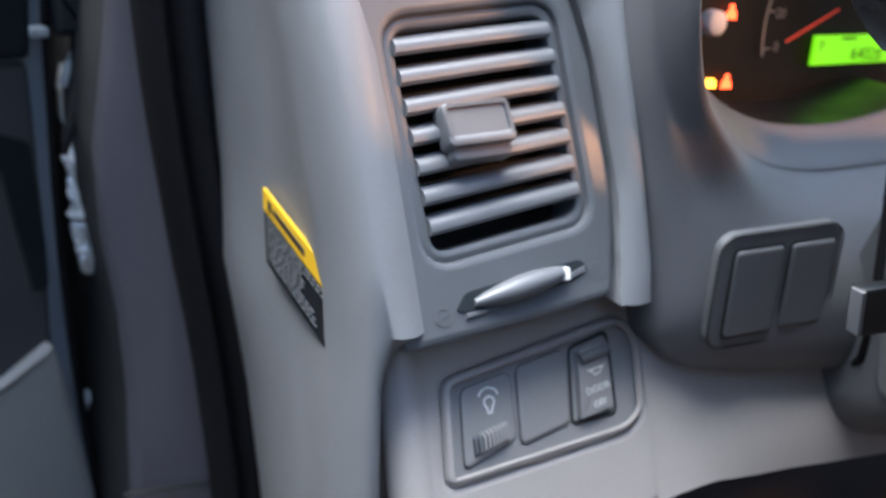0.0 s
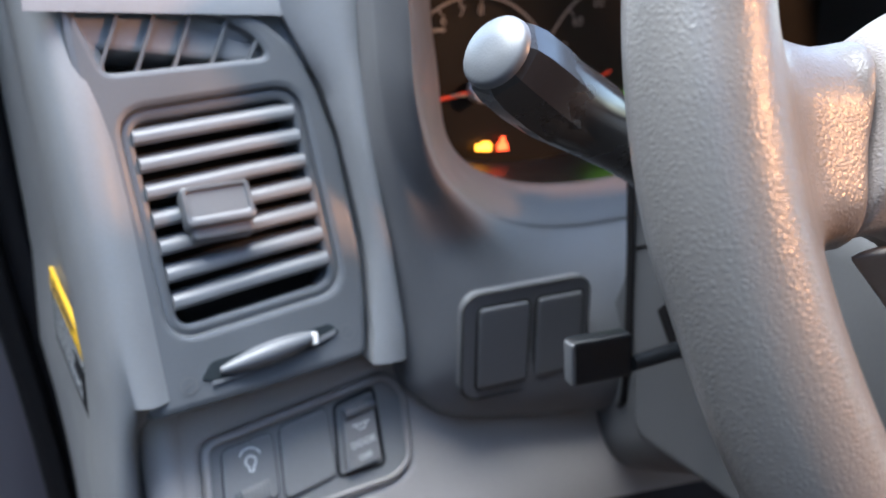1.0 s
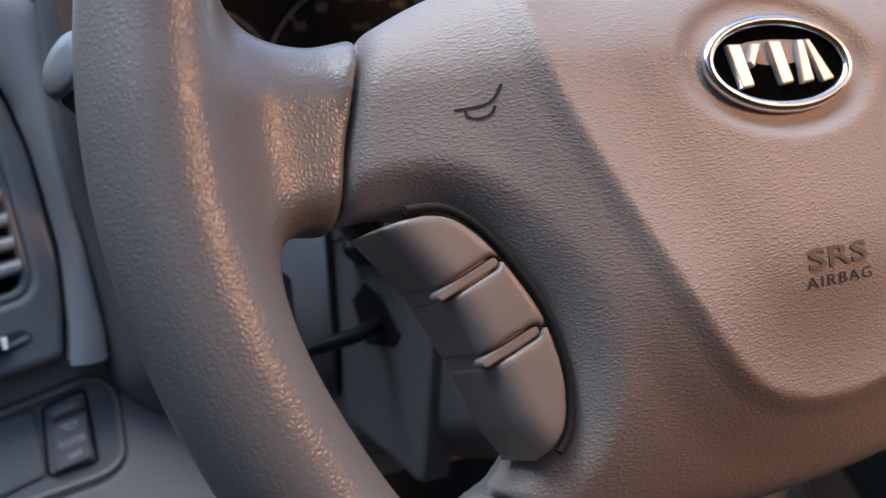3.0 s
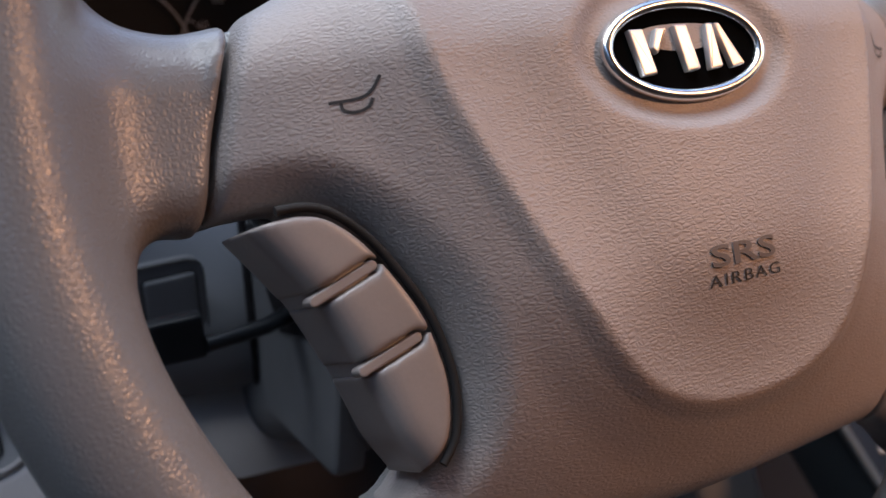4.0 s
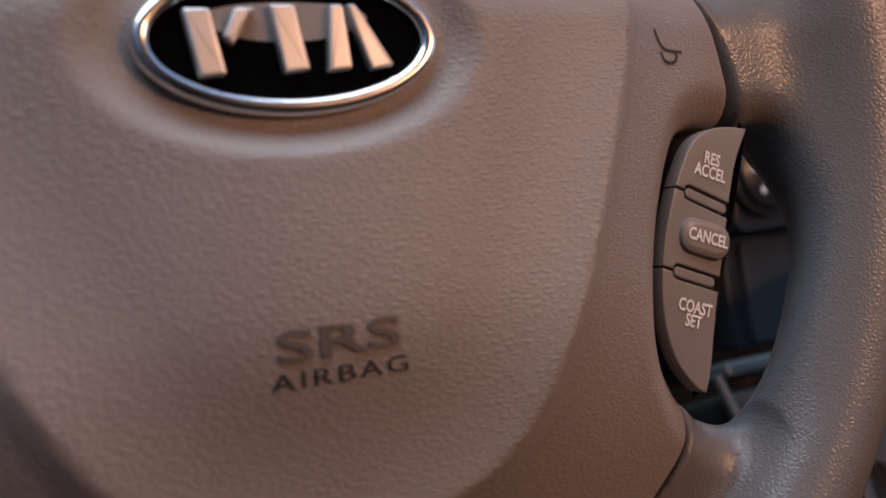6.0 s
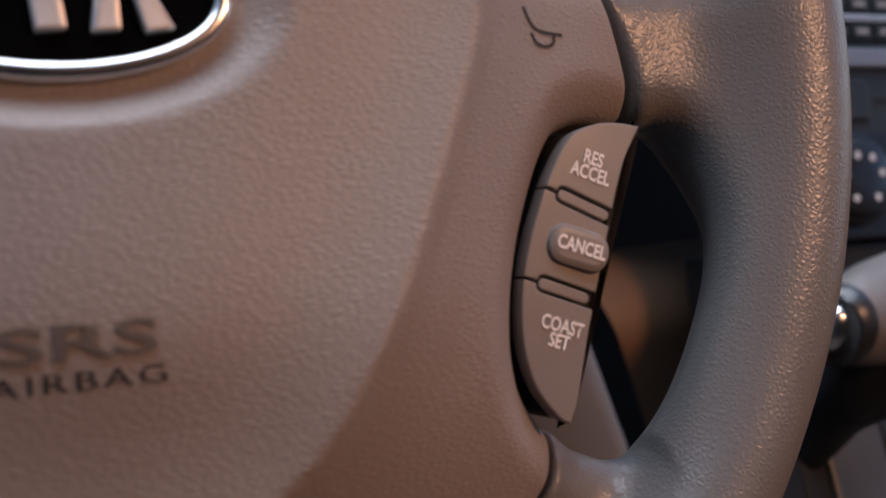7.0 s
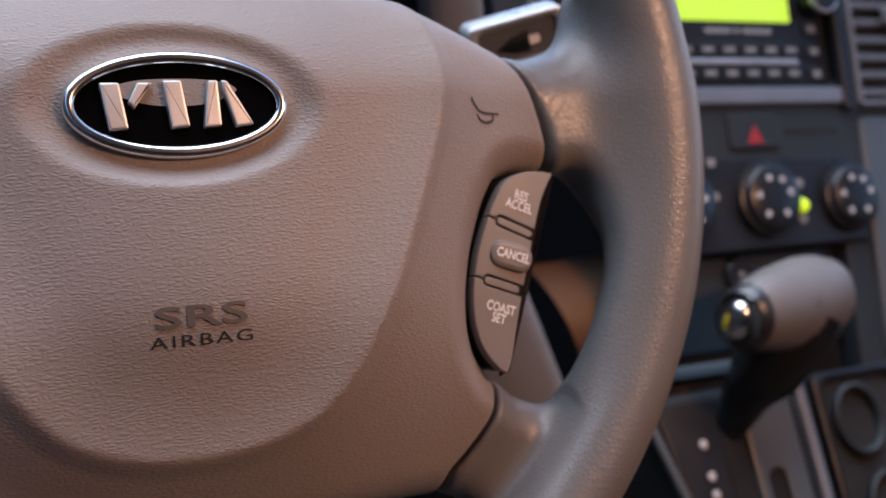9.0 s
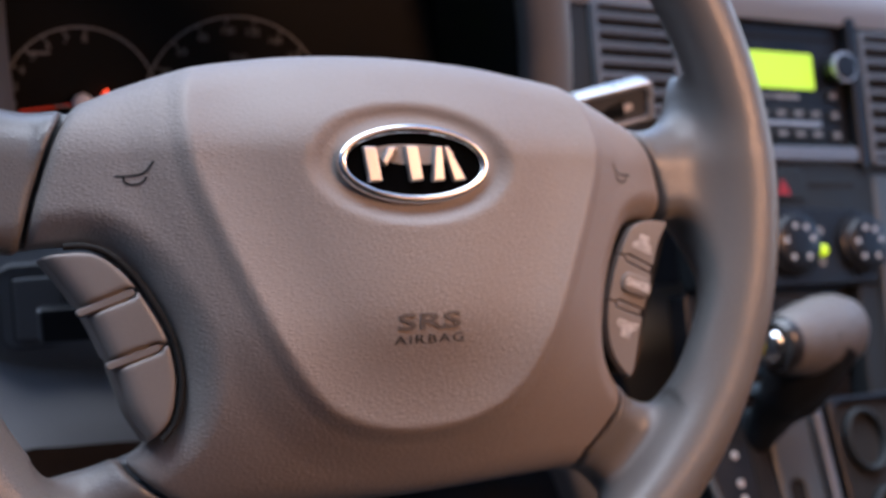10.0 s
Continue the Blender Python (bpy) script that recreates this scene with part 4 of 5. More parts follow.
# ---------------------------------------------------------------- instrument surround with blanking plates
surround = thing("instrument_surround", "grey instrument cluster surround with two blanking plates", "dashboard panel")
lip = spline([(-.162, .186, 1.200), (-.1545, .188, 1.165), (-.1500, .188, 1.140), (-.1385, .189, 1.114), (-.120, .191, 1.097), (-.101, .196, 1.0865), (-.080, .200, 1.0800), (-.060, .202, 1.0775), (-.04, .202, 1.078), (.02, .202, 1.082)], 5, closed=False)
inner = spline([(-.1235, .242, 1.205), (-.1205, .238, 1.165), (-.1180, .232, 1.142), (-.1148, .226, 1.1170), (-.1060, .2205, 1.1045), (-.0884, .219, 1.0970), (-.070, .219, 1.0935), (-.045, .219, 1.0930), (-.02, .219, 1.096), (.02, .219, 1.106)], 5, closed=False)
left_e = spline([(-.150, .262, 1.205), (-.1535, .240, 1.170), (-.1550, .227, 1.143), (-.1548, .214, 1.116), (-.1505, .203, 1.088), (-.1470, .194, 1.060), (-.1440, .185, 1.029), (-.1395, .182, 1.0150), (-.118, .177, 1.0030), (-.0545, .170, .9985)], 5, closed=False)
rows = []
n = len(lip)
for t in range(n):
    a, b, c = Vector(left_e[t]), Vector(lip[t]), Vector(inner[t])
    edge = a + Vector((.0012, .03, 0))
    side = max(0, min(1, (a.z - 1.05) / .08))
    mid = a.lerp(b, .5) + Vector((-.003 * side, -.005 * (1 - .8 * side) - .0125 * step(np.array(t / n), .45, .8).item(), 0))
    under = 1 - side
    row = [edge, a + Vector((.0004, .004 + .006 * under, .0004)), a.lerp(mid, .10) + Vector((0, -.001 + .003 * under, 0)), a.lerp(mid, .32) + Vector((0, -.0025, 0)), a.lerp(mid, .6) + Vector((0, -.003, 0)), mid, mid.lerp(b, .55) + Vector((0, -.003, 0)), b.lerp(mid, .14) + Vector((0, -.0012, 0)), b + Vector((0, .001, 0)),
           b.lerp(c, .10), b.lerp(c, .45), b.lerp(c, .8), c, c + Vector((0, .004, -.0015))]
    rows.append([tuple(p) for p in spline(row, 3, closed=False)])
v, f = loft(rows)
link_mesh("moulding", v, f, SURR, surround, "grey moulding round the instruments", 75)
v, f = loft([[tuple(Vector(c) + Vector((0, d, -.0008 - .05 * d))) for d in (0, .006, .02, .05)] for c in inner])
link_mesh("dial_tray", v, f, BLACK, surround, "satin black tray round the dials", 60)
# added black tube paints the shaded gap between surround and column
v, f = sweep([(-.0560, .1770, 1.122), (-.0540, .1725, 1.095), (-.0530, .1680, 1.07), (-.0520, .1620, 1.035), (-.0500, .1620, 1.012), (-.040, .178, .990), (-.024, .185, .977), (.012, .190, .971)], .0018, 10)
link_mesh("column_gap_shade", v, f, RUBBER, surround, "black tube painting the shaded gap round the column", 60)
BL = axes((-0.0975, .1728, 1.045), (1, -0.045, 0.075), (0, .03, 1))
# front skin that carries the blanking plates
frame_o = rrect(-.0305, -.0245, .0290, .0225, .008)
plate_ob("plate_frame", frame_o, SURR, surround, "", BL, depth=.004, bevel=.0012, top=.0004)
v, f = loft([[(*p, z) for p in inset(frame_o, o)] for o, z in ((-.0003, .0003), (.0001, .0010), (.0005, .0004))], closed=True)
link_mesh("frame_groove", v, f, GROOVE, surround, "", 60, BL)
for x0, x1 in ((-.0235, -.0005), (.0032, .0250)):
    plate_ob("blanking_plate", rrect(x0, -.0195, x1, .0160, .0022), SURR, surround, "dark grey blank switch plate", BL, depth=.004, bevel=.0012, top=.0022)
    v, f = loft([[(*p, z) for p in inset(rrect(x0, -.0195, x1, .0160, .0022), o)] for o, z in ((-.0010, .0009), (-.0002, .0012), (.0004, .0009))], closed=True)
    link_mesh("plate_gap", v, f, GROOVE, surround, "", 60, BL)
# mirrored far side of the surround, hidden for the most part by the wheel
rows, tray = [], []
for x, y, z in ((.150, .20, 1.255), (.158, .20, 1.225), (.168, .20, 1.195), (.176, .20, 1.165), (.180, .20, 1.13), (.175, .2, 1.09)):
    tray.append([(x - .035, .27, z), (x - .020, .243, z), (x - .0045, .214, z)])
    rows.append([(x - .0045, .213, z), (x - .003, .208, z), (x, .204, z), (x + .006, .200, z), (x + .022, .202, z), (x + .030, .206, z), (x + .034, .225, z), (x + .034, .30, z)])
v, f = loft(rows)
link_mesh("far_moulding", v, f, GREY, surround, "", 60)
link_mesh("dial_tray", *loft(tray), BLACK, surround, "satin black tray round the dials", 60)

# ---------------------------------------------------------------- instrument cluster
cluster = thing("instrument_cluster", "dark instrument cluster with lit warning lamps and green display", "instrument cluster")
CF = axes((0, 0.264, 1.12), (1, 0, 0), (0, 0.12, 1))


def cz(x, z):
    return (x, (z - 1.12) * 1.007)


plate_ob("dial_plate", rrect(-.15, -.045, .19, .095, .01), DIAL, cluster, "black dial plate", CF, depth=.01, bevel=.001, top=-.002)


def ring_mesh(cx, cy, r, w, a0, a1, z, step_=4):
    pts = [(cx + r * math.cos(radians(a)), cy + r * math.sin(radians(a))) for a in np.arange(a0, a1 + .1, step_)]
    return strokes([pts], w, z)


def gauge(label, cx, cz_, r, a_start, per, values, size, needle_a, needle_r, arc):
    c = Vector(cz(cx, cz_))
    dial = link_mesh("dial_arc", *ring_mesh(c.x, c.y, r * 1.17, .0012, arc[0], arc[1], 0.001), INK_G, cluster, label, 0, CF)
    for val in values:
        a = radians(a_start - per * val)
        lettering("dial_numeral", str(val), size, INK_G, cluster, CF @ Matrix.Translation((c.x + r * math.cos(a), c.y + r * math.sin(a), .001)))
        v, f = strokes([[(c.x + r * 1.08 * math.cos(a), c.y + r * 1.08 * math.sin(a)), (c.x + r * 1.16 * math.cos(a), c.y + r * 1.16 * math.sin(a))]], .0008, .0012)
        link_mesh("dial_tick", v, f, INK_G, cluster, "", 0, CF)
    if needle_r:
        a = radians(needle_a)
        d = Vector((math.cos(a), math.sin(a)))
        v, f = strokes([[tuple(c), tuple(c + d * needle_r)]], .0016, .004)
        link_mesh("needle", v, f, NEEDLE, cluster, "red dial needle", 0, CF)


gauge("tachometer scale", -.0785, 1.125, .036, 217, 16, range(0, 9), .0068, 190, .034, (20, 215))
gauge("speedometer scale", .0105, 1.1235, .0475, 190, .9, range(0, 221, 20), .0062, 26, .0, (-15, 196))
for x, z, rr in ((-.0785, 1.125, .0055),):
    v, f = lathe([(rr, 0), (rr, .005), (rr * .8, .0062)], 24)
    link_mesh("needle_hub", v, f, INK, cluster, "pale round needle hub", 50, CF @ Matrix.Translation((*cz(x, z), .002)))
a, b = Vector(cz(-.034, 1.118)), Vector(cz(-.004, 1.1335))
v, f = strokes([[tuple(a), tuple(b)]], .0013, .004)
link_mesh("needle", v, f, NEEDLE, cluster, "red dial needle", 0, CF)
plate_ob("tick_pad", rrect(-.0935 - .0, cz(0, 1.1225)[1], -.0835, cz(0, 1.1235)[1], .0003), INK_G, cluster, "", CF, depth=.001, bevel=.0001, top=.005)
plate_ob("message_display", [cz(-.0125, 1.1075), cz(.040, 1.1105), cz(.040, 1.1235), cz(-.0125, 1.1210)], LCD_G, cluster, "green lit odometer display", CF, depth=.002, bevel=.0003, top=.0015)
lettering("display_digit", "P", .0062, INK_D, cluster, CF @ Matrix.Translation((*cz(-.0088, 1.1165), .0022)))
lettering("display_digit", "64028", .0084, INK_D, cluster, CF @ Matrix.Translation((*cz(.0215, 1.1135), .0022)))
plate_ob("display_bar", [cz(.004, 1.1198), cz(.013, 1.1203), cz(.013, 1.1215), cz(.004, 1.1210)], INK_D, cluster, "", CF, depth=.0003, bevel=.0001, top=.0022)
lettering("dial_word", "km/h", .0052, INK_G, cluster, CF @ Matrix.Translation((*cz(.0105, 1.1555), .001)))
plate_ob("dial_caption", [cz(-.108, 1.150), cz(-.096, 1.151), cz(-.096, 1.1525), cz(-.108, 1.1515)], INK_G, cluster, "", CF, depth=.0003, bevel=.0001, top=.001)
for x, z, mt, nm in ((-.0655, 1.1295, LAMP_R, "red"), (-.0625, 1.0995, LAMP_R, "red"), (-.0730, 1.0985, LAMP_A, "amber")):
    c = Vector(cz(x, z))
    if nm == "red":
        shp = [(c.x - .0030, c.y - .0030), (c.x - .0022, c.y + .0006), (c.x - .0008, c.y + .0010), (c.x - .0012, c.y + .0032), (c.x + .0012, c.y + .0032), (c.x + .0008, c.y + .0010), (c.x + .0022, c.y + .0006), (c.x + .0030, c.y - .0030)]
    else:
        shp = [(c.x - .0042, c.y - .0016), (c.x - .0042, c.y + .0012), (c.x - .0014, c.y + .0012), (c.x - .0006, c.y + .0024), (c.x + .0032, c.y + .0022), (c.x + .0044, c.y + .0004), (c.x + .0040, c.y - .0020)]
    plate_ob("warning_lamp", shp, mt, cluster, f"lit {nm} warning lamp", CF, depth=.0006, bevel=.0001, top=.0012)

# ---------------------------------------------------------------- steering column
column = thing("steering_column", "grey plastic steering column shroud with dark lever opening", "steering column")
rows = []
for t in np.linspace(0, 1, 9):
    y = -.005 + .215 * t * .83
    zc = 1.105 - .030 * t - .008
    w, h = .044 + .006 * t, .045 + .022 * t
    ring = rrect(-w, -h - .050 * t, w, h, .028, 6)
    rows.append([(x, y - zz * .25, zc + zz) for x, zz in ring])
v, f = loft(rows, closed=True, caps=True)
link_mesh("shroud", v, f, SHROUD, column, "dark grey column shroud", 45)
FLK = axes((-.0510, 0, 0), (0, -1, 0), (0, 0, 1))        # plane of the shroud's flank; local x runs towards the driver
plate_ob("shroud_cheek", rounded([(-.180, 1.122), (-.1735, 1.0795), (-.1594, 1.0267), (-.152, 1.001), (-.085, 1.004), (-.085, 1.125)][::-1], .008), SHROUD, column, "flat grey flank of the shroud", FLK, depth=.012, bevel=.003)
boot_o = rounded([(-.1490, 1.0895), (-.1432, 1.0852), (-.1226, 1.0965), (-.1160, 1.1039), (-.1262, 1.1335), (-.1388, 1.1371), (-.1461, 1.1320), (-.1468, 1.1223)], .003)
plate_ob("boot_frame", boot_o, SHROUD, column, "raised frame round the stalk boot", FLK, depth=.012, bevel=.0016, top=.0030, holes=[inset(boot_o, .0042)])
plate_ob("boot_well", inset(boot_o, .0036), RUBBER, column, "black well under the stalk", FLK, depth=.008, bevel=.0004, top=.0012)
v, f = sweep([(-.0511, .1735, 1.0775), (-.0511, .1575, 1.0868), (-.0511, .1478, 1.0950)], .0006, 8)
link_mesh("shroud_seam", v, f, GROOVE, column, "joint between the shroud halves", 60)
# lever opening: dark diamond on the shroud's flank, with the adjusting lever
dia = [(.150, 1.060), (.140, 1.072), (.124, 1.071), (.108, 1.062), (.113, 1.054), (.136, 1.046)]
v, f = plate([(y, z) for y, z in dia][::-1], depth=.003, bevel=.0006)
link_mesh("lever_opening", [(-.0518 - w, y, z) for y, z, w in v], f, RUBBER, column, "black rubber lever opening", 30)
lever = thing("tilt_lever", "black column tilt lever with flat tab on a thin rod", "lever")
v, f = sweep([(-.044, .128, 1.060), (-.066, .1185, 1.0595), (-.090, .117, 1.0578)], [.0036, .0032, .0030], 12)
link_mesh("rod", v, f, BLACK, lever, "black steel rod", 60)
LV = axes((-.1000, .1205, 1.0585), (1, -.18, .12), (0, .1, 1))
plate_ob("tab", rrect(-.0140, -.0070, .0105, .0100, .0018), BLACK, lever, "black moulded tab", LV, depth=.0065, bevel=.0012, top=.002)
# grey strip along the tab's left edge
plate_ob("tab_edge", rrect(-.0144, -.0065, -.0124, .0095, .0008), SLAT, lever, "thin grey edge strip", LV, depth=.006, bevel=.0006, top=.0024)


# stalks
signal = thing("turn_signal_stalk", "black turn signal stalk with thick rounded end beside the wheel", "stalk")
bow = [Vector(p) for p in ((-.1745, .1005, 1.1755), (-.1530, .1040, 1.1625), (-.1300, .1105, 1.1525), (-.1070, .1185, 1.1405), (-.0870, .1245, 1.1295), (-.0694, .1301, 1.1160), (-.0565, .1361, 1.1000), (-.0440, .1430, 1.0880))]
d = (bow[1] - bow[0]).normalized()
path = [bow[0], bow[0] + d * .0012, bow[0] + d * .005, bow[1]] + bow[2:]
v, f = sweep(path, [.0092, .0106, .0118, .0134, .0126, .0106, .0097, .0090, .0086, .0086], 20)
link_mesh("arm", v, f, BLACK_S, signal, "", 40)
q = d.to_track_quat("Z", "Y").to_matrix().to_4x4()
v, f = lathe([(.0100, -.0006), (.0124, .0030), (.0136, .0085), (.0140, .0200), (.0134, .0300), (.0116, .0345)], 8)
link_mesh("end_knob", v, f, BLACK_S, signal, "faceted black end knob", 20, Matrix.Translation(bow[0]) @ q @ pose(0, 0, 0, 0, 0, 22.5))
v, f = lathe([(.0112, -.001), (.0110, .0006), (.0098, .0018), (.0030, .0026)], 24)
q = (-d).to_track_quat("Z", "Y").to_matrix().to_4x4()
link_mesh("end_button", v, f, GREY_D, signal, "grey end cap", 50, Matrix.Translation(bow[0] - d * .0002) @ q)
q = (bow[6] - bow[7]).normalized().to_track_quat("Z", "Y").to_matrix().to_4x4()
v, f = plate(rrect(-.0105, -.0115, .0105, .0115, .004), top=.010, depth=.02, bevel=.003)
link_mesh("boot", v, f, BLACK, signal, "black boot at the column", 50, Matrix.Translation(bow[7]) @ q)
wiper = thing("wiper_stalk", "black wiper stalk with silver-edged end behind the wheel", "stalk")
v, f = sweep([(.050, .15, 1.10), (.11, .138, 1.145), (.165, .131, 1.168), (.185, .128, 1.176)], [.007, .008, .0095, .0105], 16)
link_mesh("arm", v, f, BLACK, wiper, "", 50)
WE = axes((.185, .121, 1.1765), (1, -.1, .32), (-.2, .05, 1))
plate_ob("end_frame", rrect(-.030, -.0105, .017, .0125, .004), SILVER, wiper, "silver-edged end", WE, holes=[rrect(-.025, -.0075, .0125, .0090, .003)], depth=.012, bevel=.0016, top=.004)
plate_ob("end_face", rrect(-.026, -.0085, .0135, .010, .003), GREY_D, wiper, "", WE, depth=.01, bevel=.001, top=.002)
plate_ob("end_mark", rrect(-.006, -.002, .004, .002, .001), INK, wiper, "", WE, depth=.001, bevel=.0002, top=.0026)

# ---------------------------------------------------------------- centre stack
CS = axes((0.488, 0.231, 1.034), (1, 0, 0), (0, .5145, .8575))      # local x = across - 0.488, y up the slope


def cs(x, s):
    return (x - .488, s)


def box(x0, s0, x1, s1, r):
    return rrect(x0 - .488, s0, x1 - .488, s1, r)


stack = thing("centre_stack", "slate grey centre stack fascia with slate blue trim line", "dashboard panel")
plate_ob("fascia", rounded([cs(.262, .088), cs(.362, .064), cs(.362, -.030), cs(.66, -.030), cs(.66, .205), cs(.262, .205)], .006), CONS, stack, "slate fascia", CS, depth=.02, bevel=.002,
         holes=[box(.395, .0865, .5405, .190, .004)])
# fascia repeated in a paler slate to paint light from the windows
plate_ob("fascia_lit_edge", rounded([cs(.5530, -.115), cs(.66, -.115), cs(.66, .062), cs(.5545, .062)], .008), WING, stack, "slate outer edge of the fascia, painted paler for window light", CS, depth=.02, bevel=.004, top=.003)
plate_ob("trim_line", box(.385, .0720, .5515, .0835, .002), STRIP, stack, "slate blue trim strip", CS, depth=.01, bevel=.0015, top=.004)
plate_ob("upper_band", box(.250, .1915, .68, .1985, .003), SILVER, stack, "pale grey band over the radio", CS, depth=.02, bevel=.003, top=.004)
plate_ob("side_frame", box(.5405, .066, .5515, .195, .003), BLACK, stack, "", CS, depth=.02, bevel=.002, top=.006)
# black plate paints the shade inside the card slot
plate_ob("card_slot", box(.484, .0500, .534, .0540, .0012), VOID, stack, "card slot, its inner shade painted black", CS, depth=.002, bevel=.0002, top=.0004)
plate_ob("slot_surround", box(.478, .0470, .540, .0570, .003), CONS, stack, "", CS, depth=.002, bevel=.0006, top=.0002, holes=[box(.484, .0500, .534, .0540, .0012)])

radio = thing("car_radio", "black car radio with lit yellow-green display and button rows", "radio")
plate_ob("faceplate", box(.3955, .0870, .5400, .1895, .004), BLACK, radio, "black radio face", CS, depth=.012, bevel=.0015, top=-.004)
plate_ob("display", box(.406, .1330, .5065, .1632, .0015), LCD_Y, radio, "yellow-green lit display", CS, depth=.003, bevel=.0004, top=-.0028)
# thin black plate paints the shade inside the disc slot
plate_ob("disc_slot", box(.412, .1745, .530, .1775, .001), VOID, radio, "", CS, depth=.002, bevel=.0002, top=-.0032)
for x0, x1 in ((.4285, .4520), (.4545, .4590), (.4620, .4885)):
    plate_ob("caption_bar", box(x0, .1243, x1, .1283, .001), INK_G, radio, "", CS, depth=.001, bevel=.0002, top=-.0035)
for row_s in (.1118, .0950):
    for k in range(6):
        x = .4085 + .0188 * k
        plate_ob("radio_button", box(x - .0078, row_s - .0046, x + .0078, row_s + .0046, .001), CONS, radio, "", CS, depth=.004, bevel=.0008, top=-.0012)
        plate_ob("button_mark", box(x - .0045, row_s - .0016, x + .0045, row_s + .0018, .0004), INK_G, radio, "", CS, depth=.0006, bevel=.0001, top=-.0008)
plate_ob("radio_strip", box(.402, .1012, .5075, .1055, .001), SILVER, radio, "silver strip between button rows", CS, depth=.004, bevel=.001, top=-.0005)
for s_ in (.1280, .1113, .0945):
    plate_ob("radio_button", box(.5180, s_ - .0045, .5300, s_ + .0045, .001), CONS, radio, "", CS, depth=.004, bevel=.0008, top=-.0012)
    plate_ob("button_mark", box(.5205, s_ - .0022, .5275, s_ + .0022, .0004), INK_G, radio, "", CS, depth=.0006, bevel=.0001, top=-.0008)


def knob(name, x, s, r, h, parent, label, mat=BLACK, rim=CONS):
    v, f = lathe([(r, -.002), (r * .98, h * .4), (r * .90, h * .9), (r * .84, h), (r * .2, h)], 36)
    return link_mesh(name, v, f, mat, parent, label, 40, CS @ Matrix.Translation((*cs(x, s), 0)))


knob("volume_knob", .5275, .1495, .0125, .014, radio, "black volume knob")
v, f = lathe([(.0128, 0), (.0128, .0035), (.0105, .004)], 32)
link_mesh("knob_collar", v, f, SILVER, radio, "silver knob collar", 40, CS @ Matrix.Translation((*cs(.5275, .1495), .009)))

# hazard switch
hazard = thing("hazard_switch", "dark square hazard switch with red triangle", "switch")
plate_ob("button", box(.4335, .0405, .4785, .0655, .003), CONS, hazard, "", CS, depth=.006, bevel=.0015, top=.0025)
tri = [cs(.4480, .0440), cs(.4630, .0440), cs(.4555, .0575)]
plate_ob("triangle", rounded(tri, .001), HAZ, hazard, "red warning triangle", CS, depth=.001, bevel=.0002, top=.0030)

# heater controls
heater = thing("heater_controls", "black heater control panel with rotary knobs and lit lamp", "heater controls")
plate_ob("panel", rounded([cs(.360, -.030), cs(.551, -.028), cs(.551, .022), cs(.540, .032), cs(.37, .036)], .01), BLACK, heater, "black control panel", CS, depth=.004, bevel=.001, top=.0012)
for kx, ks, r in ((.4590, .0050, .0250), (.5345, .0030, .0235), (.385, .004, .0245)):
    k = knob("rotary_knob", kx, ks, r, .011, heater, "black rotary knob with white marks")
    v, f = lathe([(r * 1.08, 0), (r * 1.07, .005), (r * .98, .006)], 36)
    link_mesh("knob_ring", v, f, BLACK, heater, "black ring round the knob", 40, CS @ Matrix.Translation((*cs(kx, ks), .001)))
    for a in (12, 58, 106, 172, 234, 306):
        px, py = r * .56 * math.cos(radians(a)), r * .56 * math.sin(radians(a))
        v, f = lathe([(.0024, 0), (.0024, .0003), (.0012, .0004)], 12)
        link_mesh("knob_mark", v, f, INK_K, heater, "", 0, CS @ Matrix.Translation((kx - .488 + px, ks + py, .0111)))
v, f = lathe([(.0050, 0), (.0050, .0015), (.0045, .0032), (.0032, .0046), (.0012, .0052)], 20)
link_mesh("indicator_lamp", v, f, LED, heater, "lit yellow-green indicator lamp", 0, CS @ Matrix.Translation((*cs(.4895, -.0012), .0015)))
for x, s_ in ((.4897, .0150), (.4897, -.0105), (.4145, .0320), (.4145, .0085)):
    plate_ob("lamp_mark", box(x - .0035, s_ - .003, x + .0035, s_ + .003, .002), INK_G, heater, "", CS, depth=.001, bevel=.0002, top=.0022)


def stack_vent(x0, s0, x1, s1, count, label):
    o = thing("centre_air_vent", label, "air vent", group="centre air vents")
    plate_ob("frame", box(x0, s0, x1, s1, .005), GREY_D, o, "", CS, holes=[box(x0 + .005, s0 + .005, x1 - .005, s1 - .005, .003)], depth=.014, bevel=.002, top=.007)
    # black sheet paints the shade behind the louvres
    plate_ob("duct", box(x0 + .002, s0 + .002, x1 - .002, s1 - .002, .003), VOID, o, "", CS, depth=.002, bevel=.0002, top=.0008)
    for k in range(count):
        s_ = s0 + .005 + (s1 - s0 - .010) * (k + .5) / count
        plate_ob("louvre", box(x0 + .0045, s_ - .0036, x1 - .0045, s_ + .0020, .001), GREY_D, o, "", CS, depth=.004, bevel=.0012, top=.0060)
    return o


stack_vent(.284, .100, .361, .190, 7, "dark grey centre vent with horizontal louvres")
cv = stack_vent(.5535, .068, .66, .184, 8, "dark grey centre vent with slider tab")
plate_ob("slider_tab", box(.585, .128, .612, .142, .003), SLAT, cv, "pale slider tab", CS, depth=.006, bevel=.002, top=.014)

# ---------------------------------------------------------------- lower console, shifter
console = thing("centre_console", "slate grey floor console with shift gate and cup holders", "console")
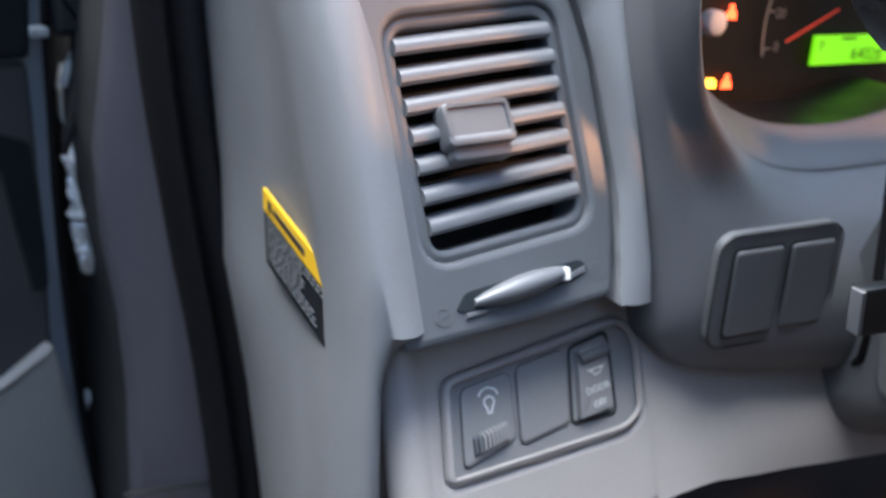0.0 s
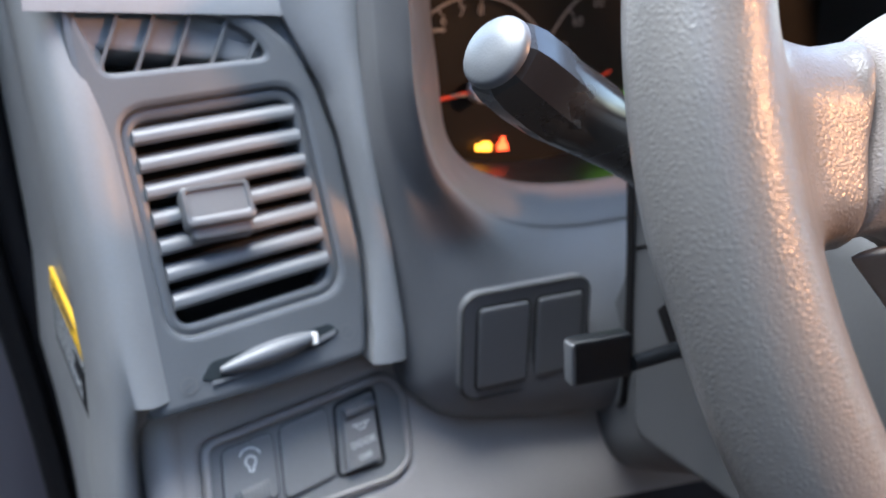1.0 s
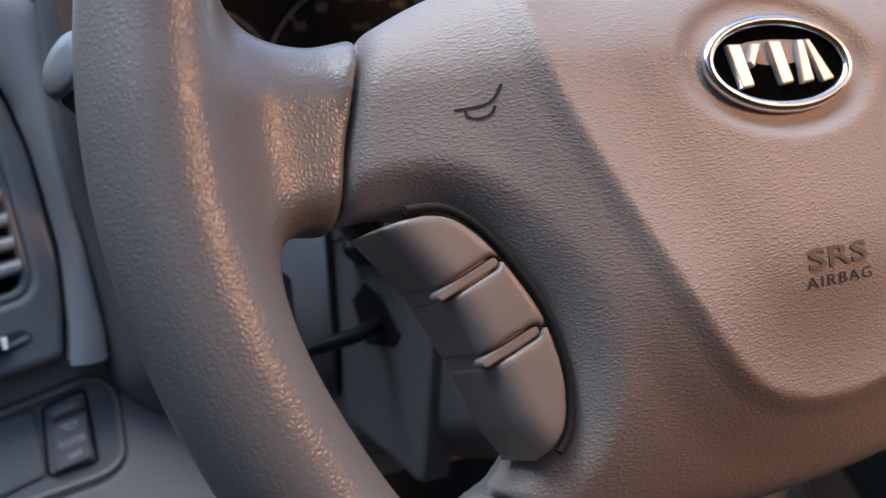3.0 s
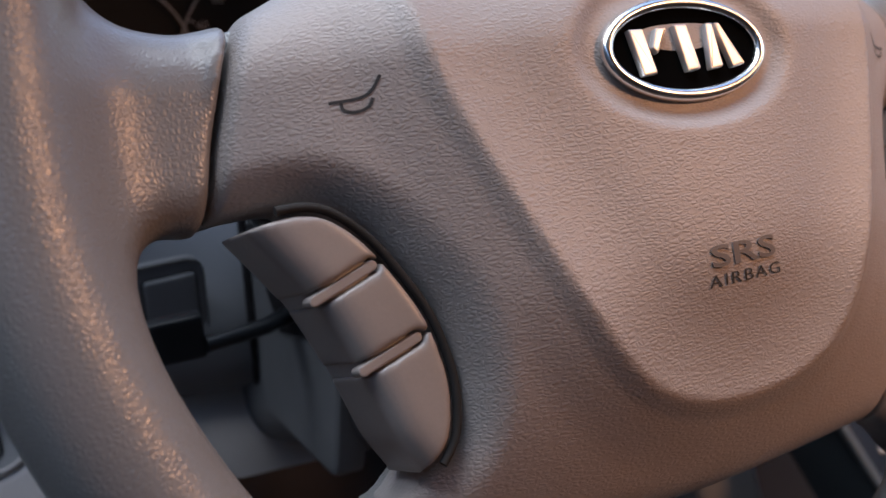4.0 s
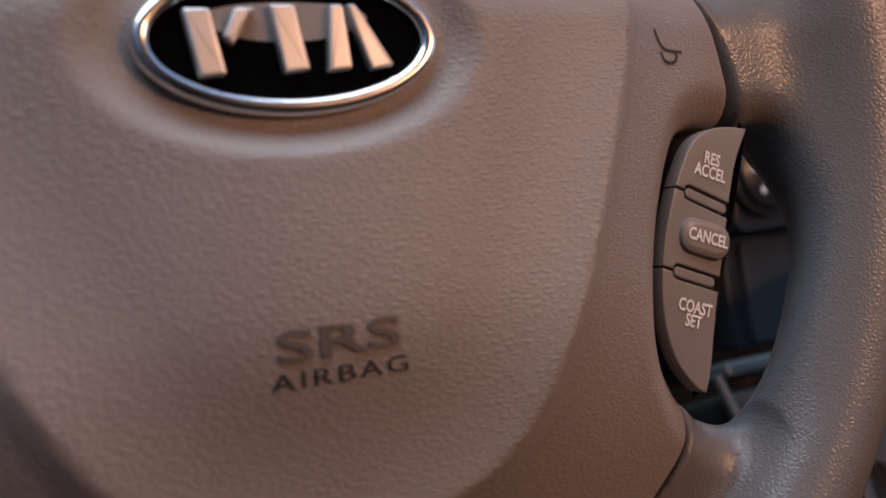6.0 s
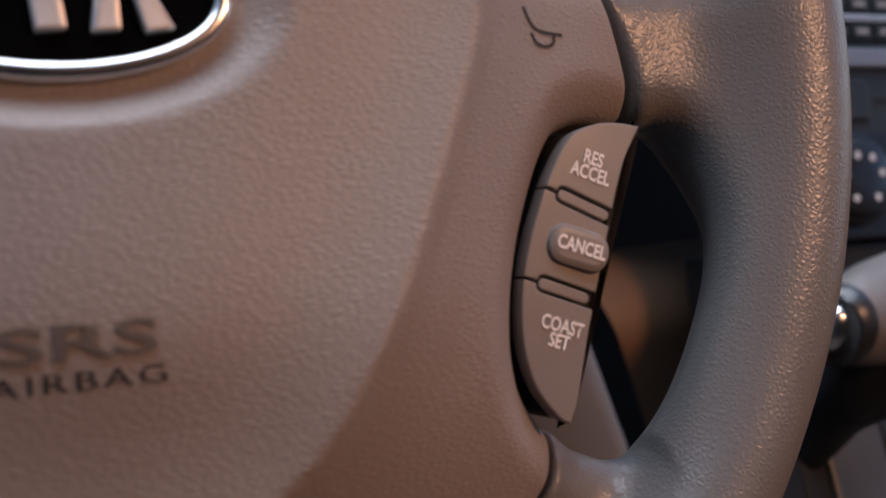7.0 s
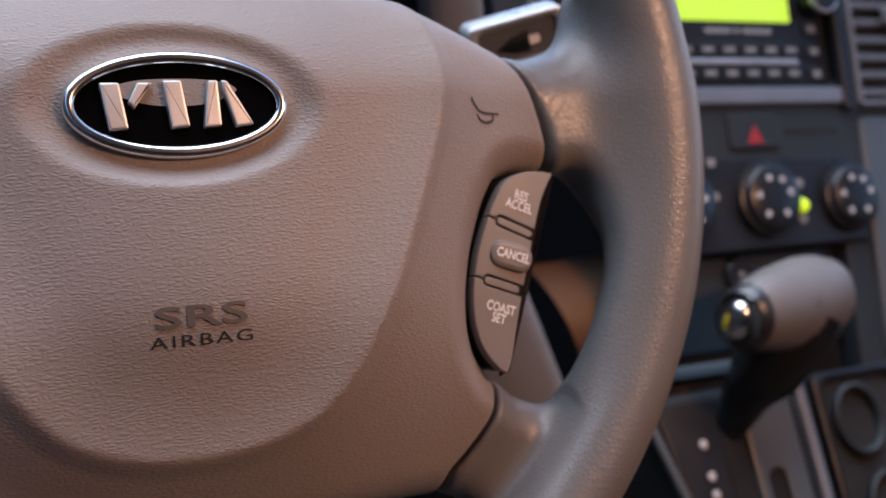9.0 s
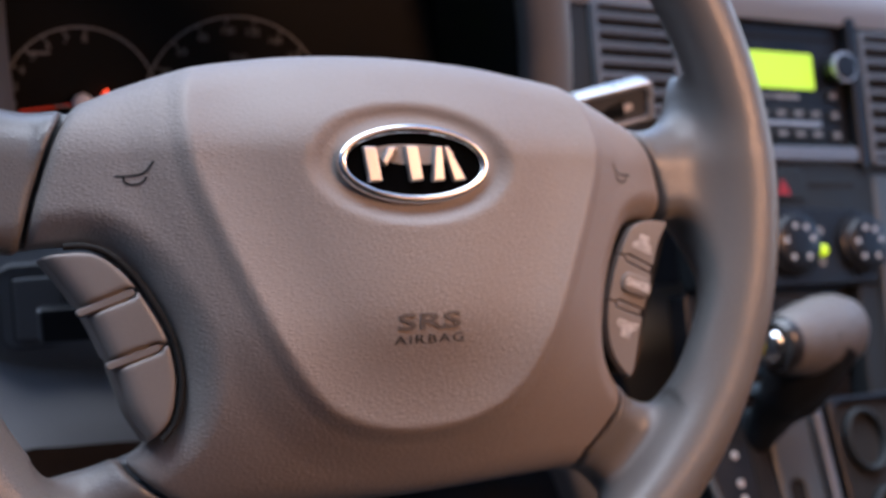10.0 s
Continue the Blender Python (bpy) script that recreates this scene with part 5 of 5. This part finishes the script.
# panel browned for warm lamp light; top edge rolls back to darken
v, f = loft([[(x, .250 + .1 * (x - .32) + dy, z) for x in (.318 + (.962 - z) * .555, .36 + (.962 - z) * .3, .40 + (.962 - z) * .2, .46)] for z, dy in ((.968, .050), (.966, .030), (.960, .015), (.950, .005), (.938, 0), (.925, 0), (.90, 0), (.87, 0), (.845, 0))])
link_mesh("tunnel_panel", v, f, BROWN, console, "tunnel side panel, browned to paint warm lamp light", 40)
plate_ob("storage_lip", box(.36, -.098, .530, -.030, .004), BLACK, console, "dark storage recess", CS, depth=.02, bevel=.002, top=-.014)
plate_ob("lower_fascia", box(.530, -.125, .64, -.030, .006), CONS, console, "slate lower fascia", CS, depth=.02, bevel=.003, top=-.002)
plate_ob("power_outlet_panel", box(.372, -.096, .505, -.034, .004), CONS, console, "", CS, depth=.006, bevel=.002, top=-.010)
v, f = lathe([(.0125, -.002), (.0122, .003), (.0105, .0045), (.004, .0045)], 28)
link_mesh("outlet_cap", v, f, BLACK_S, console, "black round outlet cap", 40, CS @ Matrix.Translation((*cs(.4345, -.045), -.010)))
plate_ob("outlet_mark", box(.4325, -.047, .4370, -.043, .001), INK_G, console, "", CS, depth=.0006, bevel=.0001, top=-.0050)
# sloping shift panel below the stack; local x = across - 0.42, y up the slope
GT = axes((.42, .160, .925), (1, 0, 0), (0, .669, .743))
gbox = lambda x0, s0, x1, s1, r: rrect(x0 - .42, s0, x1 - .42, s1, r)
plate_ob("console_face", rounded([(-.088, .012), (.150, .012), (.150, -.19), (-.045, -.19), (-.062, -.10)], .006), CONS, console, "slate sloping console face", GT, depth=.05, bevel=.004)
plate_ob("console_ledge", gbox(.335, .0195, .47, .0290, .003), WING, console, "pale slate ledge over the shift panel", GT, depth=.03, bevel=.003, top=.004)
plate_ob("gate_plate", rounded([(-.080, .006), (-.016, .006), (-.016, -.17), (-.046, -.17), (-.062, -.09)], .006), BLACK, console, "black shift gate plate", GT, depth=.01, bevel=.0015, top=.003)
# black plate on the gate paints the slot's inner shade
plate_ob("gate_slot", gbox(.386, -.13, .4035, -.010, .006), VOID, console, "shift slot, its inner shade painted black", GT, depth=.002, bevel=.0004, top=.0040)
plate_ob("gate_panel", gbox(.4050, -.17, .4460, .0040, .003), WING, console, "pale slate panel beside the gate", GT, depth=.01, bevel=.002, top=.006, holes=[gbox(.4140, -.12, .4285, -.046, .006)])
# second slot's shade painted with a black plate
plate_ob("panel_slot", gbox(.4130, -.122, .4295, -.045, .006), VOID, console, "", GT, depth=.002, bevel=.0004, top=.0035)
plate_ob("trim_bar", gbox(.4540, -.17, .4615, .0045, .002), STRIP, console, "slate blue trim bar", GT, depth=.01, bevel=.002, top=.007)
for s_ in (-.0225, -.0430, -.0545, -.0645, -.085):
    v, f = lathe([(.0030, 0), (.0030, .0010), (.0020, .0015)], 16)
    link_mesh("gear_mark", v, f, INK_K, console, "white gear position mark", 0, GT @ Matrix.Translation((.3705 - .42 + .02 * (-.0225 - s_), s_, .003)))
v, f = sweep([GT @ Vector((x - .42, s_, .002)) for x, s_ in ((.328, .022), (.335, -.006), (.349, -.055), (.364, -.11), (.378, -.18))], .0032, 10)
link_mesh("edge_bead", v, f, WING, console, "pale slate console edge bead", 60)
plate_ob("cup_frame", gbox(.4680, -.17, .5500, .0115, .008), BLACK, console, "black cup holder frame", GT, depth=.012, bevel=.003, top=.008, holes=[gbox(.4740, -.160, .5440, .0050, .010)])
# black floor plate paints the shade down in the cup holder
plate_ob("cup_well", gbox(.4730, -.165, .5450, .0060, .010), VOID, console, "cup holder well, its shade painted black", GT, depth=.002, bevel=.0004, top=.0030)
for x, s_ in ((.5010, -.0240), (.5110, -.085)):
    v, f = lathe([(.0250, -.002), (.0252, .0045), (.0228, .0060), (.0205, .0040), (.0200, -.002)], 32, (.85, 1.0))
    link_mesh("cup_ring", v, f, CONS, console, "slate grey cup holder ring", 40, GT @ Matrix.Translation((x - .42, s_, .004)))

shifter = thing("gear_shifter", "taupe automatic gear shifter with chrome release button", "gear shifter")
P0, P1 = Vector((.357, .123, 1.017)), Vector((.462, .160, 1.010))
ax = (P1 - P0).normalized()
prof = [(-.003, .0135), (.000, .0160), (.006, .0193), (.020, .0230), (.040, .0260), (.065, .0280), (.085, .0276), (.102, .0245), (.113, .0165), (.1175, .005)]
rows = []
s_ax = ax.cross(Vector((0, 0, 1))).normalized()
u_ax = s_ax.cross(ax)
for t, r in prof:
    c = P0 + ax * t - u_ax * (.004 + .06 * t)
    rows.append([c + s_ax * (r * .92 * math.cos(a)) + u_ax * (r * (1.12 if math.sin(a) > 0 else 1.0) * math.sin(a)) for a in [2 * math.pi * j / 24 for j in range(24)]])
v, f = loft(rows, closed=True, caps=True)
link_mesh("grip", v, f, GRIP, shifter, "taupe grained grip", 60)
v, f = loft([[P0 + ax * t - u_ax * .003 + s_ax * (r * math.cos(a)) + u_ax * (r * 1.1 * math.sin(a)) for a in [2 * math.pi * j / 24 for j in range(24)]] for t, r in ((-.0045, .0135), (-.0055, .0150), (-.003, .0172), (.003, .0185))], closed=True)
link_mesh("collar", v, f, BLACK_S, shifter, "black collar", 50)
q = (-ax).to_track_quat("Z", "Y").to_matrix().to_4x4()
v, f = lathe([(.0105, -.002), (.0105, .003), (.0092, .0058), (.0062, .0078), (.002, .0084)], 28, (.82, 1.15))
BTN = Matrix.Translation(P0 - ax * .004 - u_ax * .003) @ q
link_mesh("release_button", v, f, CHROME, shifter, "chrome release button", 60, BTN)
# small yellow dome on one half of the chrome button
v, f = lathe([(.0034, 0), (.0031, .0009), (.0014, .0016)], 16, (.8, 1.9))
link_mesh("release_mark", v, f, PATCH_Y, shifter, "small yellow patch on the release button", 40, BTN @ Matrix.Translation((-.0035, -.0015, .0068)))
v, f = sweep([P0 + ax * .070 - u_ax * .008, P0 + ax * .060 - u_ax * .030, P0 + ax * .050 - u_ax * .052, (.402, .147, .945), (.398, .150, .922), (.396, .156, .905)], [.0285, .0270, .0225, .0170, .0125, .0120], 20)
link_mesh("neck", v, f, BLACK, shifter, "dark grained shifter neck", 60)
arc = [(t_, a_) for t_, a_ in [(.046, 30), (.050, -20), (.060, -38), (.080, -42), (.098, -30)]]
def grip_at(t_, a_):
    r = float(np.interp(t_, [p[0] for p in prof], [p[1] for p in prof])) + .0004
    return P0 + ax * t_ - u_ax * (.004 + .06 * t_) - s_ax * (r * .92 * math.cos(radians(a_))) * -1 + u_ax * (r * 1.12 * math.sin(radians(a_)))
v, f = sweep([grip_at(t_, a_) for t_, a_ in arc], .0007, 8)
link_mesh("grip_seam", v, f, BLACK, shifter, "dark seam line", 60)


# ---------------------------------------------------------------- warning label on the dashboard end
label_ = thing("warning_label", "black and yellow warning label on the dashboard end", "label")
LX = -.2632


def lab(s, t):
    """Corner-to-corner place on the label: s along it, t down it."""
    tl, tr, br, bl = Vector((.2892, 1.0468)), Vector((.2228, 1.0426)), Vector((.2090, 1.0140)), Vector((.2785, 1.0190))
    return (tl.lerp(tr, s)).lerp(bl.lerp(br, s), t)


def lab_quad(name, s0, s1, t0, t1, mat, lift_, label=""):
    v = [(LX - lift_, *lab(s, t)) for s, t in ((s0, t0), (s1, t0), (s1, t1), (s0, t1))]
    v += [(x + .0015, y, z) for x, y, z in v]
    link_mesh(name, v, [(0, 1, 2, 3), (7, 6, 5, 4), (0, 4, 5, 1), (1, 5, 6, 2), (2, 6, 7, 3), (3, 7, 4, 0)], mat, label_, label, 0)


lab_quad("backing", 0, 1, .28, 1, LABEL_K, 0, "black text field")
lab_quad("header", 0, 1, 0, .28, YELLOW, .0003, "yellow header strip")
lab_quad("header_bar", .10, .16, .07, .21, INK_D, .0006)
lab_quad("header_bar", .20, .72, .10, .18, INK_D, .0006)
rng = random.Random(4)
for k in range(9):
    t0 = .33 + .068 * k
    s = .05
    while s < (.93 if k < 2 else .62 if k < 6 else .8):
        w = rng.uniform(.03, .11)
        lab_quad("text_bar", s, min(s + w, .95), t0, t0 + .016, GREY_D, .0004)
        s += w + .02

# ---------------------------------------------------------------- door aperture: seal, pillar, open door
seal = thing("door_seal", "black ribbed rubber door seal round the opening", "door seal")
zs = np.linspace(.62, 1.30, 24)
for name, ring in (("seal_lip", [(-.0155, .004), (-.0150, -.006), (-.0110, -.013), (-.0060, -.0155), (-.0032, -.012), (-.0020, -.004), (-.002, .008)]),
                   ("seal_bulb", [(-.0020, .008), (-.0020, -.010), (.0005, -.0125), (.0030, -.016), (.0080, -.017), (.0125, -.012), (.0150, -.004), (.0150, .006), (.006, .010)])):
    v, f = loft([[(seal_x(z) - .013 + a, .372 + b, z) for a, b in ring] for z in zs], closed=True, caps=True)
    link_mesh(name, v, f, RUBBER, seal, "", 60)

PILLAR_X = [-.276, -.2841, -.2882, -.2930, -.2985, -.3034, -.3069, -.3043, -.3009, -.300]
pillar = thing("door_pillar", "mauve-grey painted door pillar sheet metal", "car body", kind="structure")
rows = []
for z in np.linspace(.62, 1.30, 16):
    xo = float(np.interp(z, [.6, .8357, .9128, .9392, .9645, .9887, 1.0174, 1.0501, 1.0965, 1.3], PILLAR_X))
    xi = seal_x(z) - .010
    rows.append([(xi, .385, z), (xi - .012, .384, z), ((xi + xo) / 2, .388, z), (xo + .004, .392, z), (xo, .397, z), (xo - .001, .403, z)])
# pillar return coloured black to paint the shade in the door gap
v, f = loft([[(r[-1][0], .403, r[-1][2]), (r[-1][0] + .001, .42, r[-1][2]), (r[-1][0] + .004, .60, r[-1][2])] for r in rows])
link_mesh("pillar_return", v, f, VOID, pillar, "inner return of the pillar, blackened to paint gap shade", 40)
v, f = loft(rows)
link_mesh("pillar_skin", v, f, PAINT, pillar, "", 40)
plate_ob("body_seam", [(-.292, .0), (-.225, .0), (-.225, .0012), (-.292, .0012)], GROOVE, pillar, "", axes((0, .3865, .838), (1, 0, 0), (0, 0, 1)), depth=.003, bevel=.0002, top=.002)

FLAT = lambda y: axes((0, y, 0), (1, 0, 0), (0, 0, 1))
# black sheet closes the gap behind the door in place of deep shade
plate_ob("hinge_gap_shade", [(-.62, .45), (-.262, .45), (-.262, 1.16), (-.62, 1.16)], VOID, pillar, "black sheet painting the shade of the door gap", FLAT(.56), depth=.01, bevel=.002)
# added pale plate stands in for daylight showing through the door gap
gap_plate = thing("gap_daylight", "pale plate painting daylight through the door gap, with grey flange", "car body")
plate_ob("daylight_plate", rounded([(-.2934, 1.082), (-.274, 1.082), (-.2765, 1.0578), (-.2785, 1.0422), (-.2830, 1.0263), (-.2890, 1.0134), (-.2939, 1.0001), (-.3041, 1.0064), (-.3057, 1.0262), (-.3023, 1.0480), (-.2903, 1.0569)], .002),
         GAP_LIGHT, gap_plate, "", FLAT(.50), depth=.012, bevel=.003, lift=lambda x, y: .02 * (y - 1.04) + .0012 * math.sin(x * 900 + y * 300))
v, f = sweep([(-.3066, .485, 1.0335), (-.3035, .483, 1.043), (-.3000, .482, 1.051), (-.2930, .484, 1.0564)], [.0028, .0038, .0036, .0014], 12)
link_mesh("folded_flange", v, f, SILVER, gap_plate, "grey folded metal flange", 60)
plate_ob("hinge_cover", rounded([(-.316, 1.09), (-.2975, 1.09), (-.2958, 1.0640), (-.3120, 1.0612)], .002), BLACK, pillar, "black hinge cover", FLAT(.47), depth=.02, bevel=.003)
v, f = sweep([(-.2885, .392, 1.0825), (-.2887, .390, 1.0765), (-.2890, .392, 1.0710)], [.0016, .0019, .0016], 10)
link_mesh("body_bolt", v, f, SILVER, pillar, "small bright bolt head", 60)

loom = thing("door_wiring_gaiter", "crumpled silver-grey wiring gaiter behind the hinge", "cable")
rng = random.Random(2)
path = [(-.2955, .48, 1.0130), (-.2975, .48, 1.0040), (-.2986, .48, .9926), (-.2998, .48, .9780), (-.2968, .48, .9646), (-.2952, .48, .9476), (-.2932, .48, .9340), (-.2925, .485, .9240)]
pp = spline(path, 8, closed=False)
wide = np.interp(np.linspace(0, 1, len(pp)), np.linspace(0, 1, 8), [.0045, .0065, .0075, .0045, .0070, .0050, .0048, .002])
v, f = sweep(pp, [w * (.75 + .5 * rng.random()) for w in wide], 18, .8, (0, 1, 0))
v = [(x + .0009 * math.sin(900 * z + 5 * k), y + .0010 * math.sin(700 * x + 500 * z + k), z) for k, (x, y, z) in enumerate(v)]
link_mesh("gaiter", v, f, FOIL, loom, "", 30)
v, f = sweep([(-.2935, .478, .850), (-.2930, .478, .8424), (-.2932, .478, .8365)], [.0008, .0017, .0008], 10)
link_mesh("cable_clip", v, f, SILVER, loom, "small white cable clip", 60)
strap = thing("door_check_strap", "black door check strap beside the pillar", "door hardware")
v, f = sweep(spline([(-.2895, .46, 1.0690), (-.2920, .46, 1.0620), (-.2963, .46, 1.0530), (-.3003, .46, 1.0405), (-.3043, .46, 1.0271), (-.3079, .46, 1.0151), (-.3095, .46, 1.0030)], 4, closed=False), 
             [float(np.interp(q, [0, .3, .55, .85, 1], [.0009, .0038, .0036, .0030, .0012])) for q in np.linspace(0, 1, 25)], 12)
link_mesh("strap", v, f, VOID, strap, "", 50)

door = thing("open_door", "open driver's door with dark grey card and lighter lower panel", "car door")
DR = axes((-.330, .470, .95), (.94, .34, 0), (0, 0, 1))
EDGE = [(.090, -.45), (.0498, -.1848), (.0382, -.1222), (.0304, -.0661), (.0239, -.0077), (.0209, .0295), (.0183, .0707), (.0162, .1008), (.0150, .13), (.011, .28)]
plate_ob("door_frame", [(-.82, -.45)] + EDGE + [(-.82, .28)], STRIP, door, "slate painted door shell edge", DR, depth=.10, bevel=.004, top=-.004)
plate_ob("door_card", rounded([(-.80, -.42), (.085, -.42), (.0447, -.1825), (.0307, -.1195), (.0180, -.0623), (.0151, -.0058), (.0118, .0309), (.0080, .0718), (.0055, .098), (-.80, .090)], .006), DOORC, door, "dark grey door card", DR, depth=.05, bevel=.004)
plate_ob("upper_trim", rounded([(-.80, .092), (.0052, .1005), (.0030, .26), (-.80, .26)], .005), BLACK, door, "black upper door trim", DR, depth=.05, bevel=.004, top=.004)
plate_ob("card_recess", rounded([(-.03, .044), (-.0112, .0439), (-.0056, .0179), (.0065, -.0311), (.0151, -.0281), (.0133, -.0021), (.0042, .0571), (-.03, .070)], .003), BLACK, door, "dark recessed grip", DR, depth=.004, bevel=.001, top=.0015)
plate_ob("lower_panel", rounded([(-.76, -.42), (.085, -.42), (.0440, -.1834), (.0190, -.0740), (.0147, -.0616), (-.0137, -.0782), (-.30, -.17), (-.76, -.22)], .004), DOORL, door, "light grey lower door panel", DR, depth=.02, bevel=.004, top=.008)
plate_ob("trim_clip", rrect(.0042, .1112, .0150, .1166, .0018), SILVER, door, "bright trim clip", DR, depth=.006, bevel=.0015, top=.004)
v, f = sweep([DR @ Vector((x + .002, y, -.012)) for x, y in EDGE], .0040, 10)
link_mesh("door_seal_strip", v, f, RUBBER, door, "black door edge seal", 60)

# ---------------------------------------------------------------- cabin shell and ground
def slab_box(name, x0, y0, z0, x1, y1, z1, mat):
    bm = bmesh.new()
    bmesh.ops.create_cube(bm, size=1, matrix=Matrix.Translation(((x0 + x1) / 2, (y0 + y1) / 2, (z0 + z1) / 2)) @ Matrix.Diagonal((x1 - x0, y1 - y0, z1 - z0, 1)))
    bmesh.ops.bevel(bm, geom=bm.edges, offset=.006, segments=2, affect="EDGES")
    me = bpy.data.meshes.new(name)
    bm.to_mesh(me)
    bm.free()
    me.materials.append(mat)
    return tagged(new(name, me), kind="structure")


tagged(slab_box("floor", -.40, -1.9, .40, 1.25, 1.1, .44, CARPET), "charcoal carpeted cabin floor")
tagged(slab_box("ceiling", -.34, -1.9, 1.66, 1.15, -.06, 1.70, LINING), "pale grey cabin headliner")
# unseen, closed over the rear window to keep its light out
tagged(slab_box("wall_rear", -.40, -1.94, .44, 1.25, -1.90, 1.70, DOORC), "unseen dark wall added to shut out light from behind")
tagged(slab_box("wall_right", 1.25, -1.9, .44, 1.29, 1.1, 1.12, DOORC), "dark passenger side lower wall")
# unseen, blocks light where the rear side windows would be
tagged(slab_box("wall_right_rear", 1.25, -1.9, 1.12, 1.29, -.40, 1.70, DOORC), "unseen dark wall added to shut out rear side window light")
tagged(slab_box("wall_right_header", 1.25, -.39, 1.60, 1.29, 1.1, 1.70, DOORC), "dark rail over the passenger window")
# unseen, its front edge set to limit light from the left rear
tagged(slab_box("wall_left", -.44, -1.9, .30, -.40, -.66, 1.70, DOORC), "unseen dark wall added to limit light through the door opening")
tagged(slab_box("sill", -.46, -.66, .30, -.42, .40, .66, PAINT), "painted door sill")
# unseen wall, added to cut sky light coming from the left
tagged(slab_box("outside_light_blocker", -1.7, -4, 0, -1.5, 4, 2.8, DOORC), "unseen dark wall added to block light from the door side")
tagged(slab_box("firewall", -.24, .62, .44, 1.25, .66, 1.12, CARPET), "dark bulkhead behind the dashboard")
dome = thing("dome_lamp", "warm lit cabin dome lamp set in the headliner", "lamp")
plate_ob("housing", rrect(-.12, -.07, .12, .07, .015), LINING, dome, "pale lamp housing", axes((DOME[0], DOME[1], 1.66), (1, 0, 0), (0, -1, 0)), depth=.01, bevel=.003, top=.006)
plate_ob("lens", rrect(-.10, -.05, .10, .05, .01), material("lamp_lens", (.8, .7, .55), .4, emit=(1, .5, .22), power=1.2), dome, "lit lamp lens", axes((DOME[0], DOME[1], 1.66), (1, 0, 0), (0, -1, 0)), depth=.01, bevel=.002, top=.011)
bm = bmesh.new()
bmesh.ops.create_grid(bm, x_segments=40, y_segments=40, size=400)
me = bpy.data.meshes.new("ground")
bm.to_mesh(me)
bm.free()
me.materials.append(DIRT)
tagged(new("ground", me), "grey asphalt ground around the car", kind="structure")
